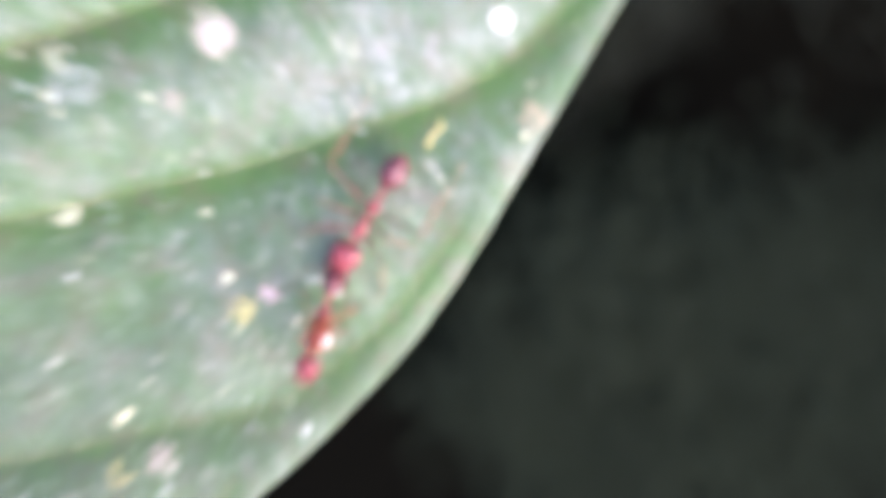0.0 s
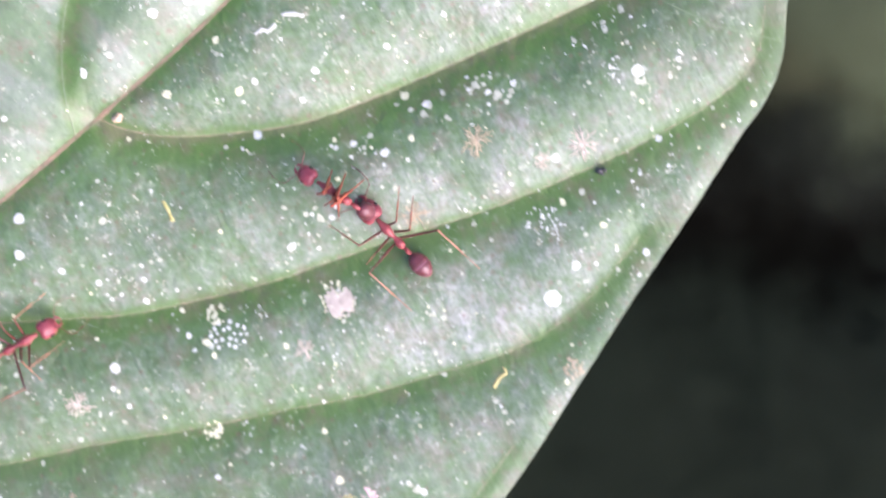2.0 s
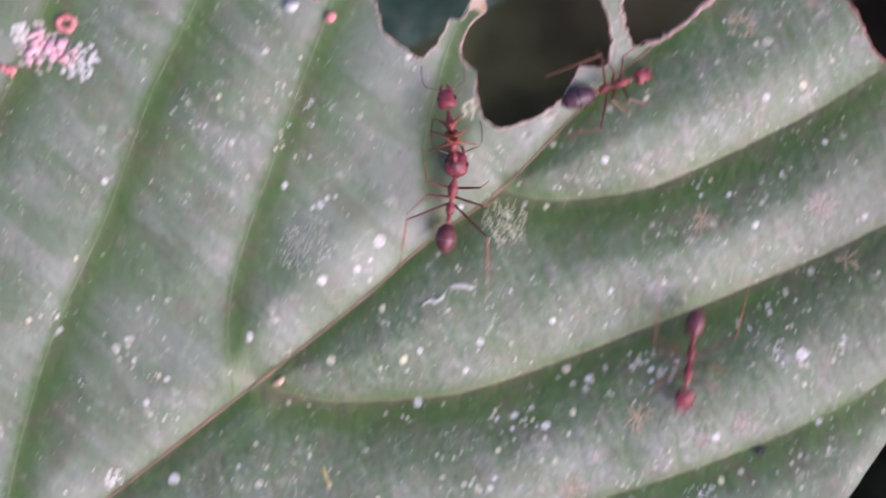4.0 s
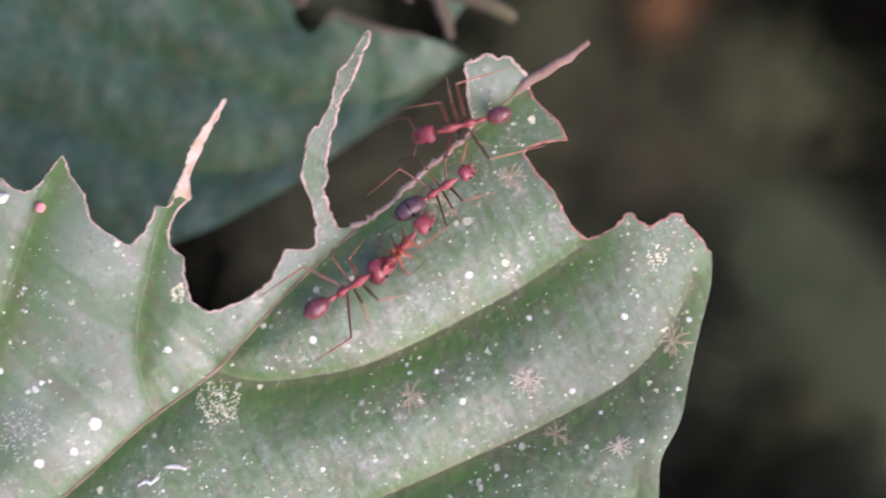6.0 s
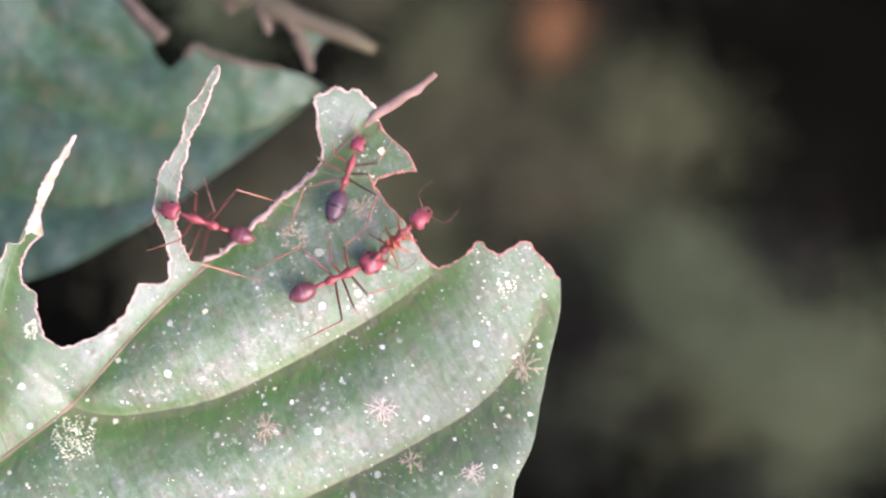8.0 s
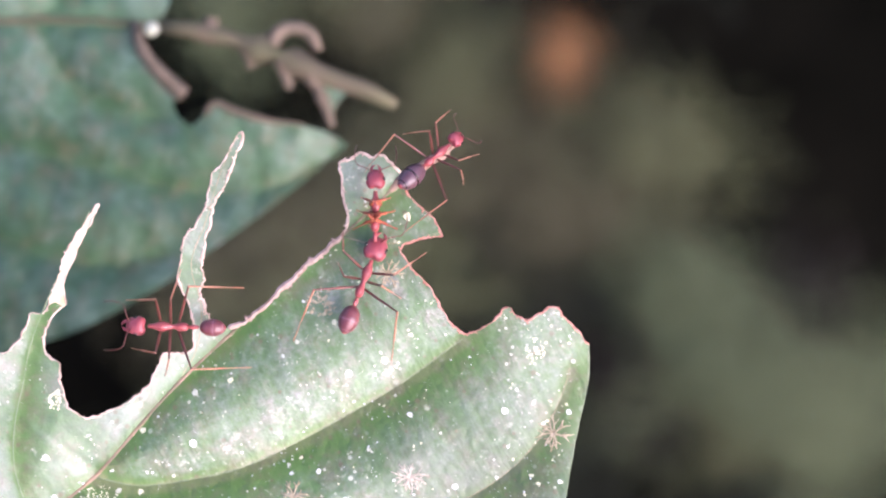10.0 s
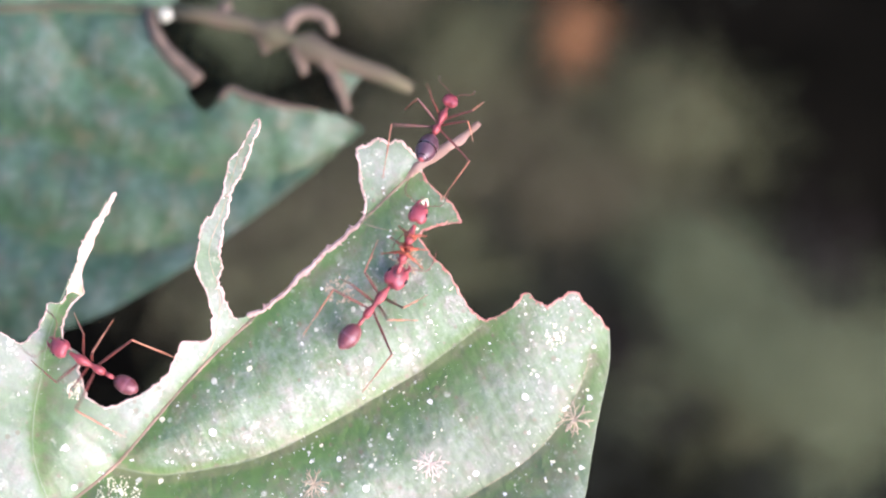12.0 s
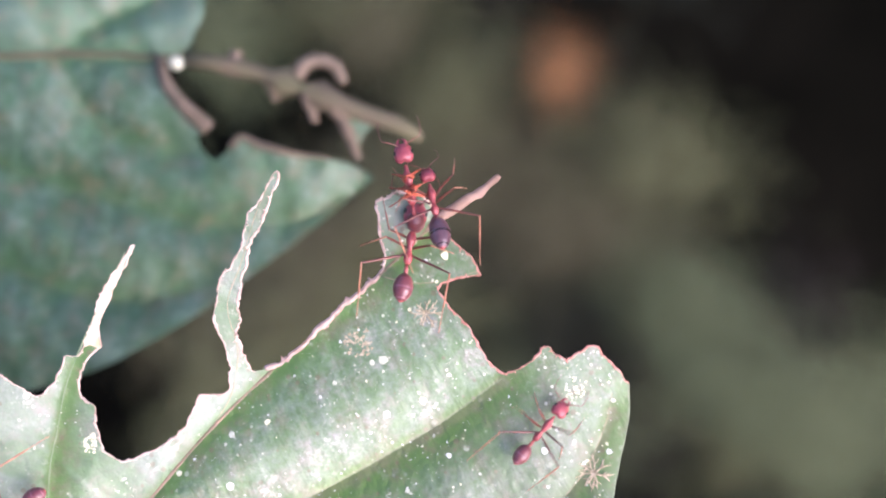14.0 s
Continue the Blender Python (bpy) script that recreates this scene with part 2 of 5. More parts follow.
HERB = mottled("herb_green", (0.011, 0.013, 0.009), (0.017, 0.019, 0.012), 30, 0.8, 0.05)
HERB_DIM = mottled("herb_shaded_green", (0.01181, 0.01597, 0.009225), (0.01631, 0.02138, 0.01238), 20, 0.8, 0.05)
HERB_PALE = mottled("herb_grey_green", (0.06392, 0.08024, 0.03808), (0.09248, 0.1088, 0.05304), 25, 0.8, 0.1)
OLIVE = mottled("herb_olive", (0.06048, 0.06696, 0.03024), (0.09288, 0.0972, 0.04536), 25, 0.8, 0.1)
BROWN = mottled("herb_brownish", (0.0483, 0.04715, 0.023), (0.0759, 0.07015, 0.0391), 25, 0.8, 0.1)
DEAD = mottled("dead_leaf_orange", (0.1697, 0.08294, 0.03016), (0.2828, 0.1357, 0.04901), 30, 0.8, 0.2)
# brown litter, its colour held down for the same shade
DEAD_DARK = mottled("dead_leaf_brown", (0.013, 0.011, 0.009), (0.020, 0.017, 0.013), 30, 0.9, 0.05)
STEM = mottled("stem_green_brown", (0.05, 0.06, 0.03), (0.10, 0.09, 0.05), 200, 0.7, 0.3)


# ---- mesh helpers ----
def part(name, bm, material, parent, label="", smooth=True):
    me = bpy.data.meshes.new(name)
    bm.to_mesh(me)
    bm.free()
    for m in material if isinstance(material, (list, tuple)) else [material]:
        me.materials.append(m)
    if smooth:
        me.shade_smooth()
    ob = new(name, me)
    if parent:
        ob.parent = parent
    if label:
        ob["label"] = label
    return ob


def curve_through(points, step, pull=1.0):
    """A smooth curve through the points, at about even steps; a smaller pull keeps corners crisper."""
    p = np.array(points, float)
    q = np.vstack([2 * p[0] - p[1], p, 2 * p[-1] - p[-2]])
    out = []
    for i in range(1, len(q) - 2):
        a, b, c, d = q[i - 1:i + 3]
        n = max(1, int(np.linalg.norm(c - b) / step))
        for k in range(n):
            u = k / n
            smooth = 0.5 * (2 * b + (c - a) * u + (2 * a - 5 * b + 4 * c - d) * u * u + (3 * b - a - 3 * c + d) * u ** 3)
            out.append(pull * smooth + (1 - pull) * (b + (c - b) * u))
    out.append(p[-1])
    return np.array(out)


def tube(bm, path, radii, sides=8, flat=1.0, up=(0, 0, 1), index=0):
    """A closed tube along the path (metres), with a radius at each point."""
    path = [Vector(p) for p in path]
    rings = []
    for i, p in enumerate(path):
        d = (path[min(i + 1, len(path) - 1)] - path[max(i - 1, 0)]).normalized()
        s = d.cross(Vector(up))
        s = s.normalized() if s.length > 1e-6 else Vector((1, 0, 0))
        u = s.cross(d)
        rings.append([bm.verts.new(p + radii[i] * (math.cos(a) * s + flat * math.sin(a) * u)) for a in (2 * math.pi * k / sides for k in range(sides))])
    for r, q in zip(rings, rings[1:]):
        for k in range(sides):
            f = bm.faces.new((r[k], r[(k + 1) % sides], q[(k + 1) % sides], q[k]))
            f.material_index = index
    bm.faces.new(rings[0][::-1]).material_index = index
    bm.faces.new(rings[-1]).material_index = index
    return bm


def pod(bm, profile, sides=16, index=0, drop=0.0):
    """A body of rounded rings: rows of x, half width, half height, lift (millimetres)."""
    rings = []
    for x, w, h, lift in profile:
        rings.append([bm.verts.new((x * MM, w * MM * math.cos(a), (lift + h * math.sin(a)) * MM)) for a in (2 * math.pi * k / sides for k in range(sides))])
    for r, q in zip(rings, rings[1:]):
        for k in range(sides):
            bm.faces.new((r[k], r[(k + 1) % sides], q[(k + 1) % sides], q[k])).material_index = index
    bm.faces.new(rings[0][::-1])
    bm.faces.new(rings[-1])
    bmesh.ops.recalc_face_normals(bm, faces=bm.faces)
    return bm


def rounded(length, wide, high, x0=0.0, lift=0.0, rear=1.0, front=1.0, n=12):
    """Profile rows of an egg; rear and front below 1 make an end blunter, above 1 more pointed."""
    rows = []
    for i in range(n + 1):
        u = -math.cos(math.pi * i / n)
        e = rear if u < 0 else front
        s = max(0.02, (1 - abs(u) ** (2.0 / e)) ** 0.5 if e < 1 else (1 - u * u) ** (0.5 * e))
        rows.append((x0 + u * length / 2, wide * s, high * s, lift))
    return rows


# ---- the leaf's plan ----
RIGHT_MARGIN = [(12.9, -3.3), (12.8, -6.2), (12, -9.4), (11.2, -13), (10.5, -16.5), (9, -19.8), (8.8, -23.7), (7.7, -27.3), (5.4, -30.7), (2.5, -35.3), (-0.4, -39.9), (-3.3, -44.3), (-5.4, -47.8), (-7.5, -51.1), (-9.2, -53.9), (-10.8, -56.5), (-13.8, -60.8), (-16.7, -64.2), (-19.7, -67.2), (-22.6, -69.9), (-26.6, -73.2), (-31.2, -76.7), (-34.8, -79.8), (-39.4, -82.9), (-48.6, -87.5), (-62.2, -93.5), (-80.5, -99.5), (-100.9, -103.1), (-115.9, -99.3), (-121.4, -92)]
LEFT_MARGIN = [(-121.4, -92.0), (-123.6, -77.9), (-117.9, -53.7), (-107.0, -28.3), (-93.3, -6.1), (-79.0, 8.6), (-64.0, 16.1), (-52.0, 14.1), (-47.5, 9.1), (-46.8, 5.0)]
NIBBLED = [(-46.8, 5), (-46.2, 2.2), (-44.9, 1.7), (-43.6, 2.1), (-42.5, 1.2), (-41.3, 0.9), (-40.5, 1.4), (-39.4, 2.7), (-38.5, 3.8), (-38, 2.4), (-36.8, 0.8), (-36.4, -1), (-35.33, -1.98), (-34.34, -2.66), (-33.75, -3.11), (-33.3, -3.2), (-32.85, -3.02), (-32.54, -2.57), (-31.95, -1.98), (-31.64, -1.31), (-31.28, -0.63), (-31.19, -0.18), (-30.96, -0.05), (-30.15, -0.14), (-29.83, 0.23), (-29.47, 1.17), (-29.11, 2.07), (-28.75, 3.11), (-28.48, 4.1), (-28.03, 5), (-27.44, 5.9), (-27.08, 6.44), (-26.54, 7.12), (-26.18, 7.8), (-25.78, 8.29), (-25.55, 8.43)]
PRONG_HOLE = [(-25.55, 8.43), (-25.69, 7.98), (-26.09, 7.26), (-26.63, 6.44), (-26.9, 5.68), (-27.31, 5), (-27.53, 4.33), (-27.99, 3.65), (-28.26, 2.97), (-28.48, 2.3), (-28.48, 1.62), (-28.39, 1.04), (-28.35, 0.59), (-28.8, 0.32), (-29.34, -0.18), (-29.7, -0.77), (-29.97, -1.53), (-30.15, -2.21), (-30.19, -2.79), (-29.97, -3.33), (-29.61, -3.65), (-29.25, -3.88), (-28.93, -4.1), (-28.93, -4.69), (-28.98, -5.36), (-28.75, -6.04), (-28.57, -6.8), (-28.35, -7.53), (-27.99, -7.98), (-27.67, -8.16), (-26.99, -8.43), (-26.45, -8.43), (-25.96, -8.25), (-25.33, -7.93), (-24.38, -7.62), (-23.7, -7.17), (-22.8, -6.62), (-22.04, -5.81), (-21.68, -5.14), (-21.27, -4.46), (-21.14, -4.01), (-20.82, -3.47), (-19.78, -3.42), (-19.11, -3.47), (-18.57, -3.2), (-18.48, -2.66), (-18.48, -1.98), (-18.34, -1.31), (-18.57, -0.41), (-18.66, 0.27), (-19.02, 0.95), (-19.2, 1.62), (-19.47, 2.3), (-19.47, 3.2), (-19.2, 4.1), (-19.2, 4.78), (-19.02, 5.68), (-18.66, 6.13), (-18.07, 6.71), (-17.62, 7.48), (-17.31, 8.16), (-17.08, 9.06), (-16.94, 9.73), (-16.72, 10.64), (-16.18, 11.31), (-15.64, 11.85), (-15.37, 12.53), (-14.96, 13.2), (-14.6, 13.93), (-14.33, 14.02)]
RIB_EDGE = [(-14.33, 14.02), (-14.33, 13.43), (-14.6, 12.66), (-14.96, 12.12), (-15.19, 11.31), (-15.5, 10.5), (-15.95, 9.51), (-16.4, 8.83), (-16.72, 8.07), (-16.9, 7.26), (-16.85, 6.67), (-17.31, 5.99), (-17.4, 5.23), (-17.58, 4.33), (-17.71, 3.29), (-17.49, 2.3), (-17.76, 1.85), (-17.85, 1.31), (-17.62, 0.5), (-17.31, -0.5), (-17.08, -1.22), (-16.54, -1.76), (-15.95, -1.58), (-15.05, -1.31), (-14.38, -1.08), (-13.7, -0.5), (-12.93, 0.05), (-12.35, 0.59), (-11.67, 1.31), (-10.77, 2.07), (-9.87, 2.97), (-8.74, 3.88), (-7.84, 4.55), (-6.94, 5.36), (-6.4, 5.9), (-6.13, 6.49), (-6.04, 7.26), (-6.26, 8.07), (-6.4, 8.61), (-6.4, 9.28), (-6.49, 10.18), (-6.62, 11.4), (-5.81, 11.72), (-5.27, 12.08), (-4.73, 12.12), (-4.24, 11.85), (-3.92, 11.76), (-3.61, 12.08), (-3.15, 11.94), (-2.79, 11.49), (-2.34, 11.04), (-1.89, 10.59), (-1.62, 9.51)]
APEX_BITES = [(-1.62, 9.51), (-1.31, 8.83), (-0.41, 7.93), (0.27, 7.35), (0.72, 6.89), (0.95, 6.35), (1.26, 5.81), (1.44, 5.5), (0.72, 5.5), (-0.18, 5.32), (-1.08, 5.09), (-1.76, 4.82), (-2.07, 4.33), (-1.76, 4.01), (-1.44, 3.56), (-0.99, 2.84), (-0.18, 2.07), (0.41, 1.4), (0.72, 0.72), (1.17, -0.18), (1.62, -0.95), (2.07, -1.53), (2.75, -2.12), (3.29, -2.34), (3.88, -2.12), (4.55, -1.85), (5.23, -1.4), (5.77, -0.86), (6.04, -0.41), (6.35, -0.23), (6.76, -0.32), (7.03, -0.77), (7.48, -1.04), (8.02, -1.31), (8.61, -1.04), (9.28, -0.68), (9.73, -0.32), (10.09, -0.23), (10.55, -0.41), (10.86, -1.08), (11.54, -1.67), (12.08, -2.21), (12.44, -2.79), (12.9, -3.3)]
MIDRIB = [(-120.4, -92.6), (-94.8, -70.0), (-77.5, -55.6), (-65.7, -45.9), (-57.9, -39.5), (-49.8, -32.8), (-41.4, -25.8), (-36.8, -21.8), (-32.2, -17.5), (-26.6, -13.2), (-21.0, -7.1), (-16.5, -2.8), (-11.3, 1.5), (-6.6, 5.6), (-2.0, 9.7), (0.6, 11.5), (2.8, 13.6)]
SIDE_VEINS = [
    [(-26.5, -13.3), (-23.2, -14.0), (-19.0, -13.6), (-14.6, -12.6), (-10.1, -10.6), (-5.6, -8.2), (-1.6, -5.9), (2.9, -2.7)],
    [(-45.1, -29.2), (-43.1, -30.0), (-39.5, -30.6), (-34.1, -30.3), (-28.8, -29.5), (-23.0, -27.5), (-17.4, -25.1), (-11.1, -22.3), (-6.3, -20.1), (-1.8, -18.0), (2.5, -15.7), (6.1, -13.5), (9.0, -10.5), (10.9, -6.8), (11.6, -4.0)],
    [(-64.7, -45.2), (-60.2, -45.4), (-54.4, -45.7), (-47.6, -45.4), (-43.1, -45.0), (-37.7, -43.9), (-32.3, -42.5), (-27.3, -40.8), (-21.5, -38.8), (-16.1, -37.1), (-11.6, -35.4), (-7.1, -33.5), (-1.9, -31.0), (4.0, -27.4), (6.7, -24.2), (7.3, -20.4)],
    [(-86.7, -63.3), (-75.0, -62.2), (-62.0, -59.1), (-54.3, -57.6), (-47.3, -56.0), (-38.0, -54.5), (-31.1, -53.0), (-24.1, -51.5), (-18.1, -49.7), (-12.6, -47.9), (-8.4, -45.5), (-5.0, -42.1), (-2.2, -38.4)],
    [(-104.4, -78.5), (-89.3, -78.0), (-69.6, -74.6), (-53.9, -72.3), (-48.9, -71.8), (-44.0, -70.7), (-37.6, -69.4), (-31.8, -67.9), (-26.4, -67.0), (-22.3, -65.5), (-18.6, -62.7), (-15.6, -59.9), (-11.8, -54.9)],
    [(-112.0, -86.7), (-92.9, -91.5), (-70.9, -90.4), (-52.9, -85.7), (-42.9, -82.5), (-37.3, -79.5), (-31.7, -75.5), (-26.8, -71.4)],
    [(-31.5, -16.7), (-32.7, -12.3), (-32.6, -8.8), (-32.0, -6.1), (-31.2, -2.5), (-29.6, 1.3), (-28.0, 4.4), (-26.3, 7.9)],
    [(-47.1, -30.4), (-47.7, -26.0), (-47.5, -21.6), (-46.3, -17.0), (-44.8, -12.6), (-43.1, -7.4), (-41.5, -2.9), (-39.9, 1.4), (-38.7, 3.3)],
    [(-65.2, -45.4), (-64.8, -38.6), (-62.9, -30.7), (-60.7, -24.0), (-57.2, -16.0), (-54.1, -7.2), (-51.6, -1.8), (-49.0, 4.2), (-47.7, 7.9)],
    [(-83.2, -60.5), (-80.9, -47.1), (-77.3, -32.3), (-73.7, -23.1), (-70.1, -16.0), (-65.3, -7.5), (-61.6, 0.4), (-57.8, 9.9)],
    [(-103.2, -77.4), (-99.9, -60.0), (-94.9, -40.7), (-88.3, -22.1), (-80.5, -6.1), (-74.3, 4.7)],
    [(-20.2, -6.3), (-18.4, -3.4), (-17.8, 0.0), (-18.5, 3.6), (-17.4, 6.7), (-16.2, 10.5), (-14.8, 13.7)],
    [(-6.4, 5.6), (-4.2, 5.0), (-1.6, 5.1), (1.2, 5.8)],
    [(-2.6, -18.9), (0.7, -20.6), (4.3, -22.1), (8.8, -23.1)],
    [(-50, -72.4), (-47.3, -75.3), (-44.5, -78), (-41.1, -80.2)],
    [(-38.4, -55.9), (-36, -59.1), (-32.3, -60.9), (-28.1, -62)],
]
VEIN_LINES = [curve_through(v, 0.6) for v in SIDE_VEINS] + [curve_through(MIDRIB, 0.6)]
VEIN_STRENGTH = [1.25, 1.2, 1.0, 0.85, 0.65, 0.5, 0.75, 0.85, 0.9, 0.9, 0.9, 0.15, 0.25, 0.4, 0.35, 0.3, 0.9]
MARGIN_LINE = curve_through(RIGHT_MARGIN, 0.8)


def line_distance(x, y, line):
    """The distance of points from a polyline."""
    a, b = line[:-1], line[1:]
    d = b - a
    best = np.full(x.shape, 1e9)
    for (ax, ay), (dx, dy) in zip(a, d):
        u = np.clip(((x - ax) * dx + (y - ay) * dy) / (dx * dx + dy * dy + 1e-12), 0, 1)
        best = np.minimum(best, (x - ax - u * dx) ** 2 + (y - ay - u * dy) ** 2)
    return np.sqrt(best)


COARSE = [line[::3] if len(line) > 9 else line for line in VEIN_LINES]
# towards its end a side vein sinks less
DEEP = [s * (0.55 if 6 <= i <= 10 or 13 <= i <= 15 else 1.0) for i, s in enumerate(VEIN_STRENGTH)]
RELIEF = list(zip(COARSE, DEEP))


def sink_along(x, y, line, strength, fade_from, fade_to):
    """The trough of a vein, shallower towards the vein's end."""
    best = np.zeros(x.shape)
    n = len(line) - 1
    for i in range(n):
        (ax, ay), (dx, dy) = line[i], line[i + 1] - line[i]
        u = np.clip(((x - ax) * dx + (y - ay) * dy) / (dx * dx + dy * dy + 1e-12), 0, 1)
        d = np.sqrt((x - ax - u * dx) ** 2 + (y - ay - u * dy) ** 2)
        k = np.clip(((i + u) / n - fade_from) / (1 - fade_from), 0, 1)
        best = np.maximum(best, strength * (1 - (1 - fade_to) * k) * np.clip(1 - d / 7.2, 0, 1) ** 2)
    return best

WAVES = [(0.21, 0.13, 0.4, 0.13), (-0.16, 0.27, 2.1, 0.11), (0.45, 0.38, 1.0, 0.06), (0.62, -0.55, 3.3, 0.05)]


def relief_of(x, y):
    """How far the leaf's face stands off its plane: sunken veins, bulging fields between them, gentle waves."""
    z = np.zeros(x.shape)
    sink = np.zeros(x.shape)
    for k, (line, s) in enumerate(RELIEF):
        last = k == len(RELIEF) - 1
        one = sink_along(x, y, line, s, 0.84 if last else 0.55, 0.25 if last else 0.5)
        sink = 0.5 * (sink + one + np.sqrt((sink - one) ** 2 + 0.0012))
    z -= 1.52 * sink
    for kx, ky, ph, a in WAVES:
        z += a * np.sin(kx * x + ky * y + ph)
    rim = line_distance(x, y, MARGIN_LINE[::3])
    z -= 0.4 * np.exp(-rim / 0.75)
    # the blade is folded a little along its midrib
    d = line_distance(x, y, COARSE[-1])
    left = (x + 26.6) * 0.70 - (y + 13.3) * 0.715 < 0
    z += 0.003 * np.clip(-52 - y, 0, 40) ** 2 * np.clip((-52 - y) / 40, 0, 1)
    z += np.where(left, 0.06 * d * np.clip((-16 - x) / 8, 0, 1), 0.0011 * d * d)
    return z + 0.3


CELL, X0, Y0 = 0.35, -128.0, -108.0
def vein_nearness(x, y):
    """One on a vein; falls off fast left, slowly right, where shade is painted in."""
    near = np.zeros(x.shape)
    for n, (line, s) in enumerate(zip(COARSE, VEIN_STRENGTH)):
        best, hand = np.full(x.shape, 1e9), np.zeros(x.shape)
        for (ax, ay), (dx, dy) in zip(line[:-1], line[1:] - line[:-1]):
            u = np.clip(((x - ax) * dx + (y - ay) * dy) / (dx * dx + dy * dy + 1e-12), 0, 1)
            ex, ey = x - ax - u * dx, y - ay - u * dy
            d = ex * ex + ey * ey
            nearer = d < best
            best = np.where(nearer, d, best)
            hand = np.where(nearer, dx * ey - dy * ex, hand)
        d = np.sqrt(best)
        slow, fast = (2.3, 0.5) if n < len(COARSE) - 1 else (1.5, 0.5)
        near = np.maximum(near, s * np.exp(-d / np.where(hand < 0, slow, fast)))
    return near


def dust_light_on(x, y):
    """Dusty film plus painted light: sheen left of midrib, shade at right half's base."""
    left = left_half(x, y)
    shaded_base = np.clip((-52 - y - 0.25 * (x + 30)) / 24, 0, 1)
    # a pale film patch by the margin; the dip near the tip paints shade
    spread = 1.0 - 0.6 * shaded_base + 1.1 * np.exp(-((x + 14) ** 2 + (y + 43) ** 2) / 90) - 0.55 * np.exp(-((x - 5) ** 2 + (y + 15) ** 2) / 80)
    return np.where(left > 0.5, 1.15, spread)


def left_half(x, y):
    """One on the half of the blade left of the midrib, nought on the other."""
    a, b = COARSE[-1][:-1], COARSE[-1][1:]
    best, hand = np.full(x.shape, 1e9), np.zeros(x.shape)
    for (ax, ay), (dx, dy) in zip(a, b - a):
        u = np.clip(((x - ax) * dx + (y - ay) * dy) / (dx * dx + dy * dy + 1e-12), 0, 1)
        ex, ey = x - ax - u * dx, y - ay - u * dy
        d = ex * ex + ey * ey
        hand = np.where(d < best, dx * ey - dy * ex, hand)
        best = np.minimum(d, best)
    return (hand > 0).astype(float)


NEAR_VEIN = vein_nearness(*np.meshgrid(np.arange(X0, 20.0, CELL), np.arange(Y0, 22.0, CELL)))
FIELD = relief_of(*np.meshgrid(np.arange(X0, 20.0, CELL), np.arange(Y0, 22.0, CELL)))


def sampled(field, x, y):
    """A field over the leaf's plan, read between its cells."""
    u, v = np.clip((x - X0) / CELL, 0, field.shape[1] - 1.001), np.clip((y - Y0) / CELL, 0, field.shape[0] - 1.001)
    i, j = u.astype(int), v.astype(int)
    u, v = u - i, v - j
    return (field[j, i] * (1 - u) + field[j, i + 1] * u) * (1 - v) + (field[j + 1, i] * (1 - u) + field[j + 1, i + 1] * u) * v


def leaf_height(x, y):
    return sampled(FIELD, np.atleast_1d(np.asarray(x, float)), np.atleast_1d(np.asarray(y, float)))


def on_leaf(x, y, off=0.0):
    """A point on the leaf's face, in metres in the leaf's space."""
    return Vector((x * MM, y * MM, (float(leaf_height(x, y)[0]) + off) * MM))


def ragged(points, amount, seed):
    """A bitten edge: the smooth curve with small teeth."""
    rng = random.Random(seed)
    line = curve_through(points, 0.2, 0.5)
    out = line.copy()
    for i in range(1, len(line) - 1):
        d = line[i + 1] - line[i - 1]
        n = np.array([-d[1], d[0]]) / (np.linalg.norm(d) + 1e-9)
        out[i] += n * amount * (1.4 * noise.noise(Vector((0.55 * i, seed * 5.3, 0))) + rng.uniform(-0.5, 0.5))
    return out


EDGES = {
    "nibbled": ragged(NIBBLED, 0.10, 3), "hole": ragged(PRONG_HOLE, 0.10, 4),
    "rib": ragged(RIB_EDGE, 0.09, 5), "apex": ragged(APEX_BITES, 0.10, 6),
    "right": curve_through(RIGHT_MARGIN, 0.5), "left": curve_through(LEFT_MARGIN, 1.0),
}
OUTLINE = np.vstack([EDGES[k][:-1] for k in ("right", "left", "nibbled", "hole", "rib", "apex")])


def inside(x, y, ring):
    """Which points lie inside a closed ring."""
    hit = np.zeros(x.shape, bool)
    for (ax, ay), (bx, by) in zip(ring, np.roll(ring, -1, 0)):
        cross = ((ay > y) != (by > y)) & (x < (bx - ax) * (y - ay) / (by - ay + 1e-12) + ax)
        hit ^= cross
    return hit


WITHIN = inside(*np.meshgrid(np.arange(X0, 20.0, CELL), np.arange(Y0, 22.0, CELL)), OUTLINE).astype(float)


